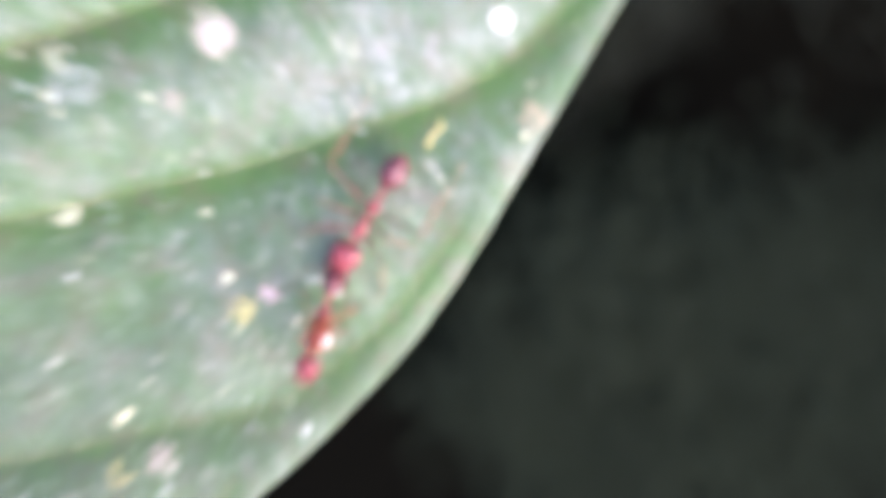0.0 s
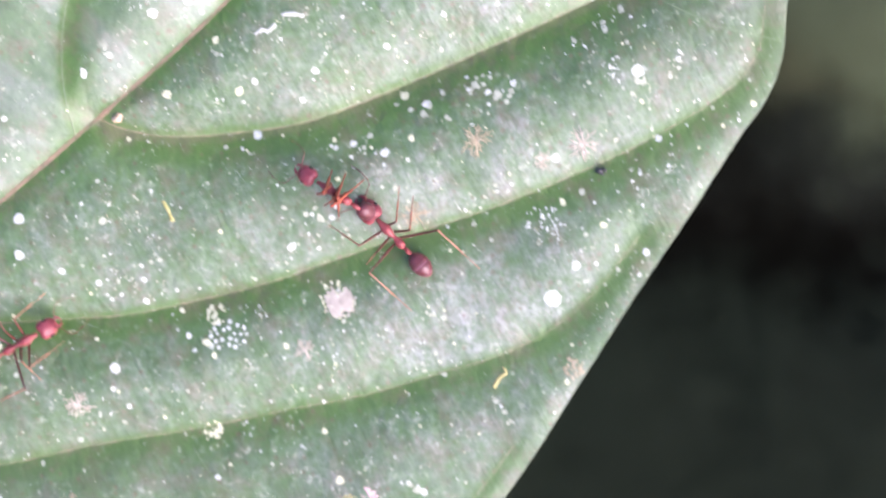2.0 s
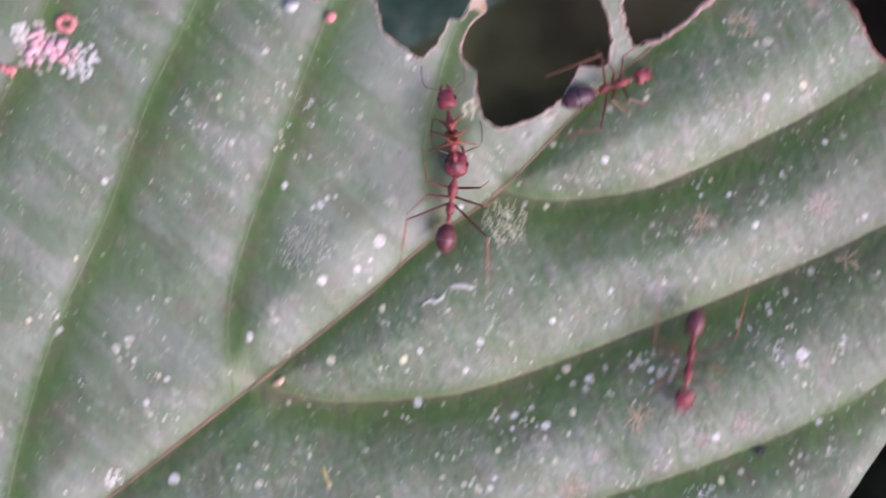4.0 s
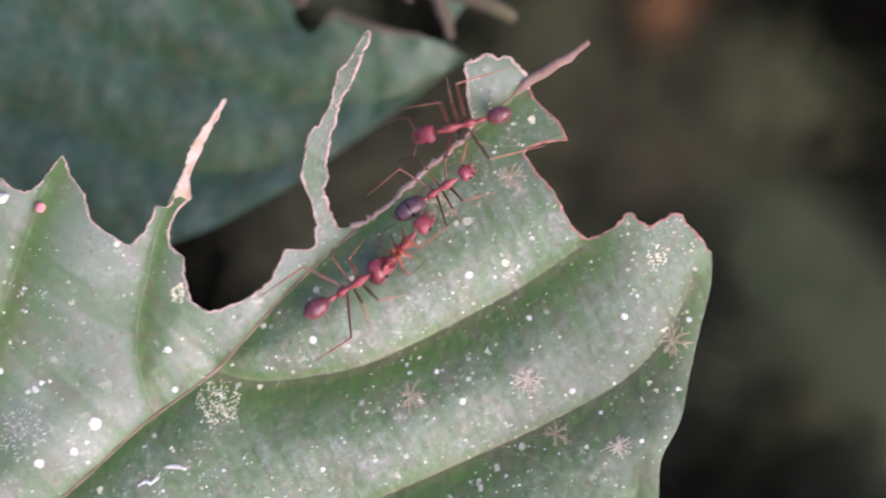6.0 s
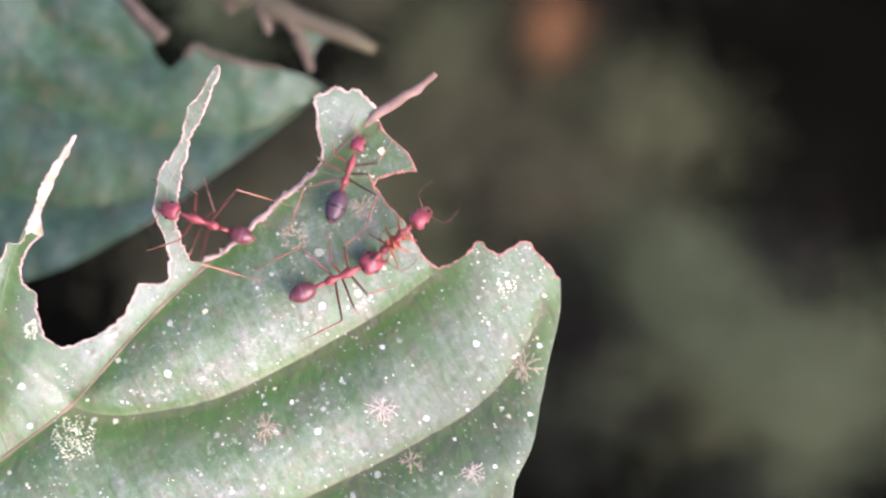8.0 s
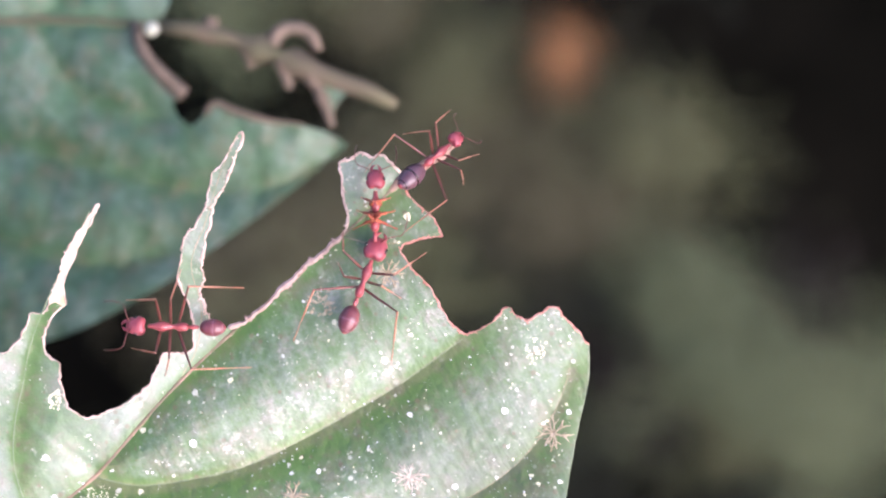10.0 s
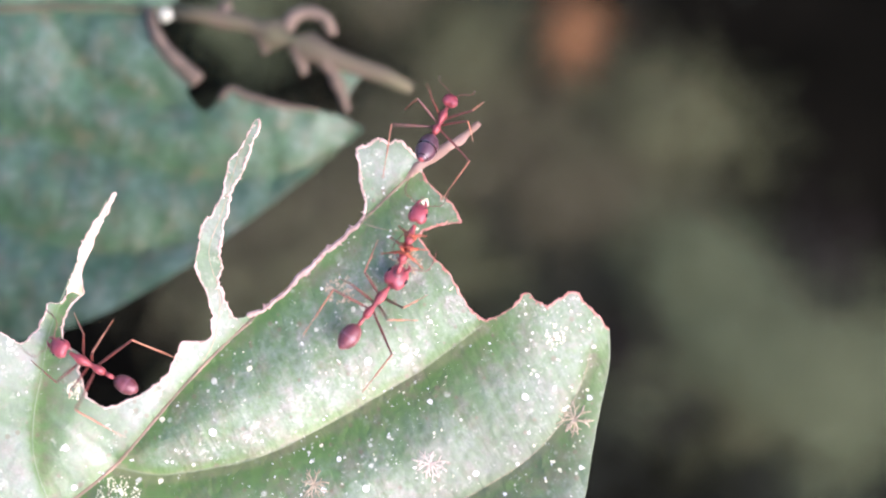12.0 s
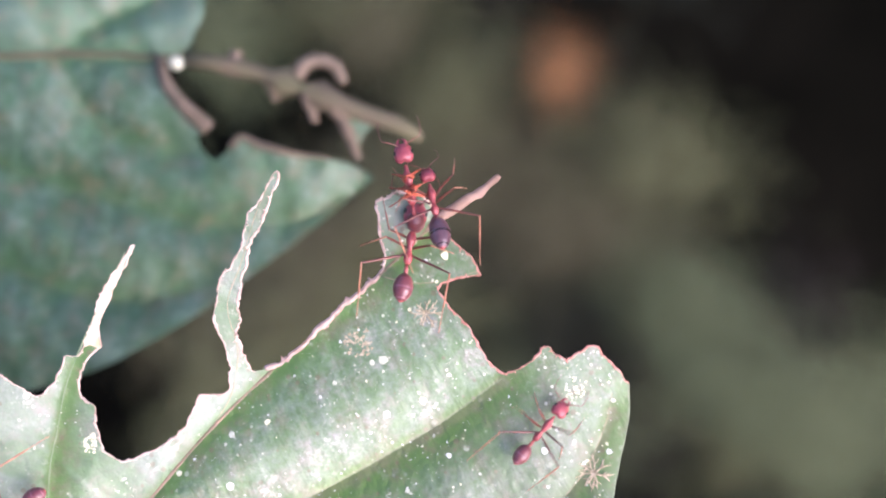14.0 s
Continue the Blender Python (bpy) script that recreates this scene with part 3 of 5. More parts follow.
def sheet(ring, spacing, height, seed, clear=0.45, creases=()):
    """A triangulated sheet inside the ring, in metres."""
    from mathutils import geometry
    rng = np.random.default_rng(seed)
    lo, hi = ring.min(0), ring.max(0)
    gx, gy = np.meshgrid(np.arange(lo[0], hi[0], spacing), np.arange(lo[1], hi[1], spacing * 0.87))
    gx = gx + (np.arange(gx.shape[0]) % 2)[:, None] * spacing / 2
    pts = np.stack([gx.ravel(), gy.ravel()], 1) + rng.uniform(-0.12, 0.12, (gx.size, 2)) * spacing
    pts = pts[inside(pts[:, 0], pts[:, 1], ring)]
    near = line_distance(pts[:, 0], pts[:, 1], np.vstack([ring, ring[:1]])[::2])
    pts = pts[near > clear]
    edges = [(i, (i + 1) % len(ring)) for i in range(len(ring))]
    lines, at = [], len(ring)
    for line in creases:
        line = line[line_distance(line[:, 0], line[:, 1], np.vstack([ring, ring[:1]])) > 0.3]
        line = line[inside(line[:, 0], line[:, 1], ring)]
        pts = pts[line_distance(pts[:, 0], pts[:, 1], line) > 0.24]
        edges += [(at + i, at + i + 1) for i in range(len(line) - 1) if np.hypot(*(line[i + 1] - line[i])) < 1.2]
        lines.append(line)
        at += len(line)
    every = np.vstack([ring, *lines, pts])
    vs, _, fs, _, _, _ = geometry.delaunay_2d_cdt([Vector(p) for p in every], edges, [], 1, 1e-5)
    xy = np.array([tuple(v) for v in vs])
    z = height(xy[:, 0], xy[:, 1])
    bm = bmesh.new()
    made = [bm.verts.new((x * MM, y * MM, h * MM)) for (x, y), h in zip(xy, z)]
    for f in fs:
        bm.faces.new([made[i] for i in f])
    bmesh.ops.recalc_face_normals(bm, faces=bm.faces)
    if sum(f.normal.z for f in bm.faces) < 0:
        bmesh.ops.reverse_faces(bm, faces=bm.faces)
    return bm


def thicken(ob, millimetres, crease=50):
    m = ob.modifiers.new("thickness", "SOLIDIFY")
    m.thickness, m.offset = millimetres * MM, -1
    ob.modifiers.new("crisp edges", "EDGE_SPLIT").split_angle = radians(crease)
    return ob


def vein_part(name, line, r0, r1, material, parent, height, sink=0.3, label=""):
    z = height(line[:, 0], line[:, 1])
    n = len(line)
    radii = [MM * (r0 + (r1 - r0) * i / (n - 1)) * (0.9 + 0.5 * noise.noise(Vector((i * 0.3, r0 * 90, 7)))) for i in range(n)]
    path = [(x * MM, y * MM, (h - sink * r / MM) * MM) for (x, y), h, r in zip(line, z, radii)]
    return part(name, tube(bmesh.new(), path, radii, 8, 0.7), material, parent, label)


def crust(name, line, radius, material, parent, height, seed, label=""):
    """The dried, frayed rim along a bitten edge: an uneven cord with short teeth and rags on it."""
    rng = random.Random(seed)
    z = height(line[:, 0], line[:, 1])
    radii = [MM * radius * (0.95 + 0.55 * noise.noise(Vector((k * 0.22, seed, 1)))) * rng.uniform(0.75, 1.25) for k in range(len(line))]
    path = [(x * MM, y * MM, (h - 0.06) * MM) for (x, y), h in zip(line, z)]
    bm = tube(bmesh.new(), path, radii, 7, 0.8)
    for k in range(2, len(line) - 2):
        if rng.random() < 0.17:
            d = line[k + 1] - line[k - 1]
            d = d / (np.linalg.norm(d) + 1e-9)
            side = rng.choice((-1, 1))
            reach = radius * rng.uniform(1.2, 2.6)
            lean = rng.uniform(-0.7, 0.7)
            way = np.array([-d[1] * side + d[0] * lean, d[0] * side + d[1] * lean])
            tip = line[k] + way * reach
            mid = line[k] + way * reach * 0.55
            tube(bm, [(line[k][0] * MM, line[k][1] * MM, z[k] * MM), (mid[0] * MM, mid[1] * MM, (z[k] + 0.05) * MM), (tip[0] * MM, tip[1] * MM, (z[k] + rng.uniform(-0.1, 0.12)) * MM)], [MM * radius * 0.7, MM * radius * 0.5, MM * radius * 0.12], 5, 0.6)
    return part(name, bm, material, parent, label)


# ---- ground far below ----
def build_ground():
    bm = bmesh.new()
    n = 60
    span = [40.0 * ((i / n) * 2 - 1) ** 3 for i in range(n + 1)]
    grid = [[bm.verts.new((x, y, -0.80 + (0.03 * noise.noise(Vector((x * 4, y * 4, 0))) if abs(x) < 4 and abs(y) < 4 else 0))) for x in span] for y in span]
    for a, b in zip(grid, grid[1:]):
        for i in range(n):
            bm.faces.new((a[i], a[i + 1], b[i + 1], b[i]))
    tagged(part("ground", bm, SOIL, None), "dark forest soil far below the leaf, shade put into its colour", "ground", kind="structure")


build_ground()


# ---- the bitten leaf ----
def build_leaf():
    leaf = new("leaf")
    leaf.matrix_world = LEAF
    tagged(leaf, "large green leaf with bitten tip, white lichen specks and sunken veins", "leaf")
    bm = sheet(OUTLINE, 0.6, leaf_height, 1, 0.4, VEIN_LINES)
    for f in bm.faces:
        c = f.calc_center_median() / MM
        if -31.0 < c.x < -25.0 and c.y > 0.4 + 1.2 * noise.noise(c):
            f.material_index = 1
    blade = thicken(part("blade", bm, [LEAF_SKIN, PRONG_TAN], leaf), 0.18, 17)
    xy = np.array([v.co[:2] for v in blade.data.vertices]) / MM
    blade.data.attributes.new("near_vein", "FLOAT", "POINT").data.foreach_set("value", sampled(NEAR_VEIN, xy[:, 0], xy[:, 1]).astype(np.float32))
    blade.data.attributes.new("left_half", "FLOAT", "POINT").data.foreach_set("value", left_half(xy[:, 0], xy[:, 1]).astype(np.float32))
    blade.data.attributes.new("dust_light", "FLOAT", "POINT").data.foreach_set("value", dust_light_on(xy[:, 0], xy[:, 1]).astype(np.float32))
    vein_part("midrib", VEIN_LINES[-1][:-6], 0.30, 0.13, RIB, leaf, leaf_height, 0.25, "brown midrib, bare at the bitten tip")
    for k, (line, s) in enumerate(zip(VEIN_LINES[:-1], VEIN_STRENGTH)):
        vein_part("side_vein", line, 0.06 + 0.035 * min(s, 1.0), 0.045, VEIN_PALE if k == 0 or 6 <= k <= 10 or k > 12 else VEIN, leaf, leaf_height, 0.42)
    crust("bitten_edge", EDGES["nibbled"], 0.09, RIM_PALE, leaf, leaf_height, 11)
    crust("bitten_edge", EDGES["hole"], 0.10, RIM_PALE, leaf, leaf_height, 12)
    foot = int(np.argmin(EDGES["rib"][:len(EDGES["rib"]) // 2, 1]))
    crust("bitten_edge", EDGES["rib"][:foot + 1], 0.12, RIM_PALE, leaf, leaf_height, 16)
    turn = foot + int(np.argmin(np.abs(EDGES["rib"][foot:, 1] - 5.8)))
    crust("bare_midrib_edge", EDGES["rib"][foot + 4:turn + 1], 0.24, RIM_RIB, leaf, leaf_height, 13, "pinkish brown midrib laid bare along the bite")
    crust("bitten_edge", EDGES["rib"][turn:], 0.13, RIM_PALE, leaf, leaf_height, 17)
    crust("bitten_edge", EDGES["apex"], 0.10, RIM_RED, leaf, leaf_height, 14, "reddish dried edge of the bites")
    crust("margin", EDGES["right"], 0.075, MARGIN, leaf, leaf_height, 15)
    bare = curve_through([(-5.0, 7.0), (-3.4, 8.5), (-1.75, 10.05), (-0.4, 10.86), (0.72, 11.63), (1.4, 11.9), (2.3, 12.66), (3.1, 13.3)], 0.25)
    z = leaf_height(bare[:, 0], bare[:, 1]) + np.clip((bare[:, 0] + 2.2) * 0.35, -0.12, 0.1)
    girth = np.interp(bare[:, 0], [-5.0, -3.0, -1.6, 0.0, 1.0, 1.5, 2.1, 2.8, 3.1], [0.14, 0.24, 0.40, 0.42, 0.36, 0.41, 0.25, 0.29, 0.18])
    bm = tube(bmesh.new(), [(x * MM, y * MM, h * MM) for (x, y), h in zip(bare, z)], [MM * float(g) * (1 + 0.25 * noise.noise(Vector((k * 0.6, 3, 2)))) for k, g in enumerate(girth)], 10, 0.6)
    part("midrib_stub", bm, STUB_PINK, leaf, "bare pinkish brown midrib end beyond the bites")
    # stalk, and the stem that bears the leaf
    p = curve_through([(-111.0, -86.5), (-124.0, -98.0), (-136.0, -108.0)], 2.0)
    path = [(x * MM, y * MM, (-1.0 - 0.004 * (x + 111) ** 2) * MM) for x, y in p]
    part("leaf_stalk", tube(bmesh.new(), path, [0.0010] * len(path), 10), STEM, leaf)
    return leaf


leaf = build_leaf()


def build_stem():
    top = LEAF @ Vector((-0.1365, -0.1085, -0.0035))
    bm = bmesh.new()
    path = [top + Vector((0, -0.0015, 0.012)), top + Vector((0, -0.0015, -0.05))]
    path += [Vector((top.x - 0.012 * k, top.y - 0.02 * k, top.z - 0.05 - (top.z + 0.77) * k / 6)) for k in range(1, 7)]
    tube(bm, path, [0.0016, 0.002, 0.0024, 0.0028, 0.0032, 0.0036, 0.004, 0.0045], 12, up=(1, 0, 0))
    tagged(part("shrub_stem", bm, STEM, None), "thin greenish brown shrub stem rising from the ground", "stem")


build_stem()


# ---- specks, lichens and crumbs on the leaf ----
def disc(bm, x, y, r, rng, sides=7, thick=0.05, index=0):
    if sampled(WITHIN, np.array([x]), np.array([y]))[0] < 0.95:
        return
    c = on_leaf(x, y, thick)
    mid = bm.verts.new(c)
    ring = []
    for k in range(sides):
        a = 2 * math.pi * k / sides + rng.uniform(-0.2, 0.2)
        q = r * (rng.uniform(0.82, 1.12) if sides > 9 else rng.uniform(0.6, 1.2))
        ring.append(bm.verts.new(on_leaf(x + q * math.cos(a), y + q * math.sin(a), 0.012)))
    for k in range(sides):
        bm.faces.new((mid, ring[k], ring[(k + 1) % sides])).material_index = index


def lichen_star(name, x, y, size, material, arms, seed, label):
    """A flat lichen that spreads in forked rays."""
    rng = random.Random(seed)
    bm = bmesh.new()
    for k in range(arms):
        a = 2 * math.pi * (k + rng.uniform(-0.3, 0.3)) / arms
        length = size * rng.uniform(0.7, 1.15)
        bend = rng.uniform(-0.5, 0.5)
        pts, w = [], []
        for i in range(5):
            u = i / 4
            aa = a + bend * u
            pts.append(on_leaf(x + length * u * math.cos(aa), y + length * u * math.sin(aa), 0.02))
            w.append(MM * (0.078 - 0.04 * u) * rng.uniform(0.8, 1.2) * (size / 1.2) ** 0.5)
        tube(bm, pts, w, 5, 0.4)
        for side in (-0.6, 0.6):
            u0 = rng.uniform(0.4, 0.65)
            sx, sy = x + length * u0 * math.cos(a + bend * u0), y + length * u0 * math.sin(a + bend * u0)
            fork = [on_leaf(sx + length * 0.35 * v * math.cos(a + side), sy + length * 0.35 * v * math.sin(a + side), 0.02) for v in (0, 0.5, 1)]
            tube(bm, fork, [MM * 0.055, MM * 0.045, MM * 0.03], 5, 0.4)
    return part(name, bm, material, leaf, label)


def crumbs(name, x, y, spread, count, size, material, seed, label, lumpy=False):
    rng = random.Random(seed)
    bm = bmesh.new()
    for _ in range(count):
        a, q = rng.uniform(0, 6.28), spread * rng.random() ** 0.6
        r = size * rng.uniform(0.5, 1.2)
        if lumpy:
            m = Matrix.Translation(on_leaf(x + q * math.cos(a), y + q * math.sin(a), r * 0.5)) @ Matrix.Diagonal((r * MM, r * MM * rng.uniform(0.7, 1), r * MM * 0.7, 1))
            bmesh.ops.create_icosphere(bm, subdivisions=2, radius=1, matrix=m)
        else:
            disc(bm, x + q * math.cos(a), y + q * math.sin(a), r, rng)
    return part(name, bm, material, leaf, label)


def build_specks():
    rng = random.Random(21)
    # round white crusts that stand out one by one: place and radius
    BIG = [(-51.8, -37.0, 0.6), (-51.8, -39.9, 0.55), (-36.0, -17.5, 0.62), (-40.4, -20.7, 0.5), (-37.7, -19.8, 0.42), (-32.6, -26.1, 0.32), (-2.6, -25.3, 0.65), (-9.1, -43.5, 0.85), (-1.7, -39.7, 0.4), (-54.0, -30.8, 0.32), (-41.9, -43.9, 0.35), (-44.4, -49.2, 0.55), (-19.5, -59.2, 0.4), (-20.4, -62.3, 0.5), (-18.6, -10.6, 0.42), (-6.6, -15.3, 0.38), (-30.2, -11.5, 0.36), (2.1, -14.4, 0.34), (6.1, -8.4, 0.36), (-43.5, -13.3, 0.32), (-17.7, -20.9, 0.28), (-22.2, -23.4, 0.34), (-36.3, -58.3, 0.32), (-45.6, -42.3, 0.34), (-28.4, -7.7, 0.5), (-6.2, -5.3, 0.4)]
    spots = [bmesh.new(), bmesh.new(), bmesh.new()]
    for x, y, r in BIG:
        bm = bmesh.new()
        disc(bm, x, y, r * 0.78, rng, 16, 0.09)
        part("lichen_spot", bm, SPOT_WHITE, leaf, "round white lichen crust")
    made = 0
    # scattered specks, thicker between midrib and free margin
    while made < 3700:
        x, y = rng.uniform(-80, 13), rng.uniform(-85, 13)
        right = (x + 26.6) * 1.0 - (y + 13.3) * 0.98 > 0
        if rng.random() > (1.0 if right else 0.36):
            continue
        if noise.noise(Vector((x * 0.13, y * 0.13, 4))) + 0.6 * noise.noise(Vector((x * 0.5, y * 0.5, 9))) + 0.15 < rng.uniform(-0.5, 0.5):
            continue
        if sampled(WITHIN, np.array([x]), np.array([y]))[0] < 0.9:
            continue
        r = min(0.4, 0.052 * math.exp(rng.gauss(0, 0.8)) + 0.012)
        disc(spots[rng.choice((0, 0, 1, 2, 2, 2))], x, y, r, rng, 6, 0.03)
        if rng.random() < 0.16:
            for _ in range(rng.randint(3, 9)):
                disc(spots[rng.choice((0, 2, 2))], x + rng.gauss(0, 0.7), y + rng.gauss(0, 0.7), r * rng.uniform(0.3, 0.8), rng, 5, 0.03)
        made += 1
    tagged(part("lichen_specks", spots[0], SPOT_WHITE, leaf, "fine white lichen specks"), kind="stuff")
    tagged(part("lichen_specks", spots[1], SPOT_CREAM, leaf, "fine cream lichen specks"), kind="stuff")
    tagged(part("lichen_specks", spots[2], SPOT_GREY, leaf, "fine greyish lichen specks"), kind="stuff")
    stars = [(-1.5, -13.5, 1.35, 11, 0), (10.0, -10.3, 1.4, 12, 1), (-10.7, -14.9, 1.3, 10, 1), (0.8, -17.8, 1.1, 9, 1), (5.7, -18.6, 1.1, 10, 0), (-6.8, -31.1, 1.35, 12, 0), (-10.0, -32.4, 0.9, 9, 0), (-15.2, -30.7, 1.4, 11, 1), (-20.1, -36.8, 1.4, 10, 1), (-47.6, -52.2, 1.4, 11, 0), (-47.2, -65.5, 1.2, 10, 0), (-31.3, -69.8, 1.2, 11, 0), (-48.3, -60.7, 1.3, 11, 1), (-3.0, 2.6, 1.2, 9, 1), (-29.0, -47.6, 0.9, 9, 0)]
    for i, (x, y, s, arms, kind) in enumerate(stars):
        lichen_star("lichen_star", x, y, s, (STAR_PALE, STAR_BUFF)[kind], arms, 40 + i, ("pale branching lichen", "buff branching lichen")[kind])
    for i, (x, y, s, n, r, m, text) in enumerate([
            (-26.2, -15.7, 1.8, 190, 0.09, SPOT_CREAM, "pale grainy lichen patch"), 
            (-36.2, -44.9, 0.8, 34, 0.18, SPOT_CREAM, "cream lichen crust"), (-36.7, -54.7, 0.8, 28, 0.17, SPOT_CREAM, "cream lichen crust"),
            (8.7, -3.6, 1.0, 34, 0.11, SPOT_CREAM, "pale grainy lichen patch"), (-8.2, 0.4, 1.2, 60, 0.13, STAR_BUFF, "buff grainy lichen patch"),
            (-42.0, -18.4, 2.2, 170, 0.065, SPOT_WHITE, "white grainy lichen patch"), (-25.5, -60.4, 0.8, 60, 0.12, YELLOW, "yellow lichen crust"),
            (-7.4, -49.1, 0.9, 30, 0.16, STAR_BUFF, "buff lichen crust at the margin"), (-9.7, -37.4, 1.6, 40, 0.13, SPOT_WHITE, "white grainy lichen patch"),
            (-29.0, -7.1, 0.9, 40, 0.13, SPOT_CREAM, "pale grainy lichen patch"), (-4.4, -25.1, 1.0, 24, 0.12, SPOT_WHITE, "white grainy lichen patch"),
            (-59.2, -4.3, 1.5, 70, 0.2, SPOT_WHITE, "white waxy powder round pink scales"), (-62.4, -3.3, 1.9, 80, 0.22, BLUSH, "pale crust round the waxy scales"), (-63.7, -2.3, 0.8, 30, 0.2, SPOT_WHITE, "white waxy powder round pink scales"), (-26.2, -43.8, 1.3, 46, 0.17, BLUSH, "pale pink grains"), (-26.4, -43.6, 1.5, 60, 0.12, SPOT_CREAM, "pale grains round a pink crust"), (-23.9, -59.5, 0.7, 14, 0.13, PINK, "pinkish lichen crust"), (-56.6, -37.3, 1.0, 30, 0.15, SPOT_WHITE, "white grainy lichen patch")]):
        crumbs("lichen_patch", x, y, s, n, r, m, 70 + i, text)
    for x, y, s, n, r, m, text in [(-45.0, -61.8, 0.55, 7, 0.3, ROSE, "rose scale crust"), (-62.4, -3.3, 1.2, 34, 0.30, PINK, "cluster of pink waxy scales"), (-60.5, -3.6, 1.0, 26, 0.28, PINK, "cluster of pink waxy scales"), (-64.7, -5.1, 0.45, 6, 0.34, ROSE, "rose waxy scale"), (-40.3, -0.2, 0.1, 1, 0.42, ROSE, "single red scale near the bitten edge"), (-43.1, 0.5, 0.3, 3, 0.5, SPOT_WHITE, "white waxy scale"), (-5.2, -33.2, 0.3, 3, 0.34, BLACK_BIT, "black crumb in a vein"), (-43.7, -29.1, 0.4, 5, 0.3, PRONG_TAN, "tan crust at a vein fork")]:
        crumbs("scale_crust", x, y, s, n, r, m, int(100 + x * 3), text, True)
    # a flat crust of uneven outline
    bm = bmesh.new()
    for k in range(7):
        disc(bm, -26.25 + rng.gauss(0, 0.32), -43.75 + rng.gauss(0, 0.25), rng.uniform(0.5, 0.85), rng, 9, 0.04 + 0.012 * k)
    part("lichen_patch", bm, BLUSH, leaf, "pale pink flat crust")
    # a cluster of round white dots that keep apart
    bm, dots = bmesh.new(), []
    while len(dots) < 20:
        a, q = rng.uniform(0, 6.28), 1.55 * rng.random() ** 0.5
        p = (-35.2 + q * math.cos(a), -46.5 + 0.75 * q * math.sin(a))
        if all(math.hypot(p[0] - u, p[1] - v) > 0.42 for u, v in dots):
            dots.append(p)
            disc(bm, *p, rng.uniform(0.13, 0.2), rng, 10, 0.05)
    part("lichen_patch", bm, SPOT_WHITE, leaf, "cluster of small round white lichen dots")
    # one scale shaped like a ring
    bm = bmesh.new()
    loop = [on_leaf(-60.3 + 0.62 * math.cos(a), -1.4 + 0.5 * math.sin(a), 0.12) for a in (2 * math.pi * k / 14 for k in range(15))]
    tube(bm, loop, [MM * (0.24 + 0.07 * math.sin(2.3 * k)) for k in range(15)], 8, 0.7)
    part("scale_crust", bm, ROSE, leaf, "rose ring-shaped waxy scale")
    # short threads: yellow fungus and pale scribbles
    for x, y, pts, m, text in [(-13.4, -50.0, [(-0.4, -0.7), (0.0, 0.0), (0.6, 0.5), (0.3, 0.9)], YELLOW, "yellow lichen thread"), (-39.7, -36.4, [(0.3, -0.8), (0.0, 0.0), (-0.4, 0.8)], YELLOW, "yellow lichen thread"), (-34.1, -70.9, [(-0.2, 1.0), (-0.1, -0.2), (0.9, 0.0)], YELLOW, "yellow lichen thread"), (-31.7, -22.1, [(-0.8, -0.3), (-0.1, 0.1), (0.2, -0.1), (0.9, 0.5)], SPOT_WHITE, "white scribbled trail"), (-29.5, -21.0, [(-0.9, 0.1), (0.0, 0.2), (0.9, 0.0)], SPOT_WHITE, "white scribbled trail"), (-52.0, -69.5, [(-0.5, 0.0), (0.0, 0.2), (0.5, 0.0)], YELLOW, "yellow lichen thread")]:
        line = curve_through([(x + a, y + b) for a, b in pts], 0.2)
        rng2 = random.Random(int(x * 7))
        part("lichen_thread", tube(bmesh.new(), [on_leaf(a, b, 0.03) for a, b in line], [MM * rng2.uniform(0.09, 0.19) for _ in line], 6, 0.4), m, leaf, text)


build_specks()


# ---- the lower leaf, eaten back to its midrib at the tip ----
LOWER = LEAF @ Matrix.Translation((0.0001, 0.0004, -0.040))
LOW_RING = [(-7.7, 15.4), (-9.9, 13.8), (-13.4, 11.1), (-16.9, 8.4), (-22.0, 4.8), (-28.4, 0.6), (-37.0, -3.6), (-50.0, -6.5), (-66.0, -6.0), (-84.0, 2.0), (-98.0, 18.0), (-98.0, 38.0), (-84.0, 54.0), (-62.0, 60.0), (-40.0, 54.0), (-27.0, 42.0), (-24.7, 35.8), (-24.6, 32.5), (-25.5, 30.8), (-26.4, 29.0), (-28.6, 28.0), (-28.2, 25.6), (-26.9, 23.6), (-25.6, 22.0), (-24.4, 20.8), (-25.6, 19.9), (-25.0, 18.6), (-23.4, 17.6), (-22.3, 18.6), (-21.0, 19.7), (-19.5, 19.1), (-17.8, 18.5), (-15.5, 17.9), (-12.1, 17.4), (-9.6, 16.8)]
LOW_MID = [(-98.0, 27.0), (-80.0, 29.0), (-60.0, 29.6), (-45.0, 28.8), (-36.5, 28.8), (-29.6, 28.3), (-26.7, 28.1), (-23.9, 27.7), (-21.6, 27.2), (-19.3, 26.6), (-16.5, 25.5), (-13.1, 24.2), (-10.8, 23.1), (-8.0, 22.0), (-5.2, 21.0), (-2.6, 19.6)]
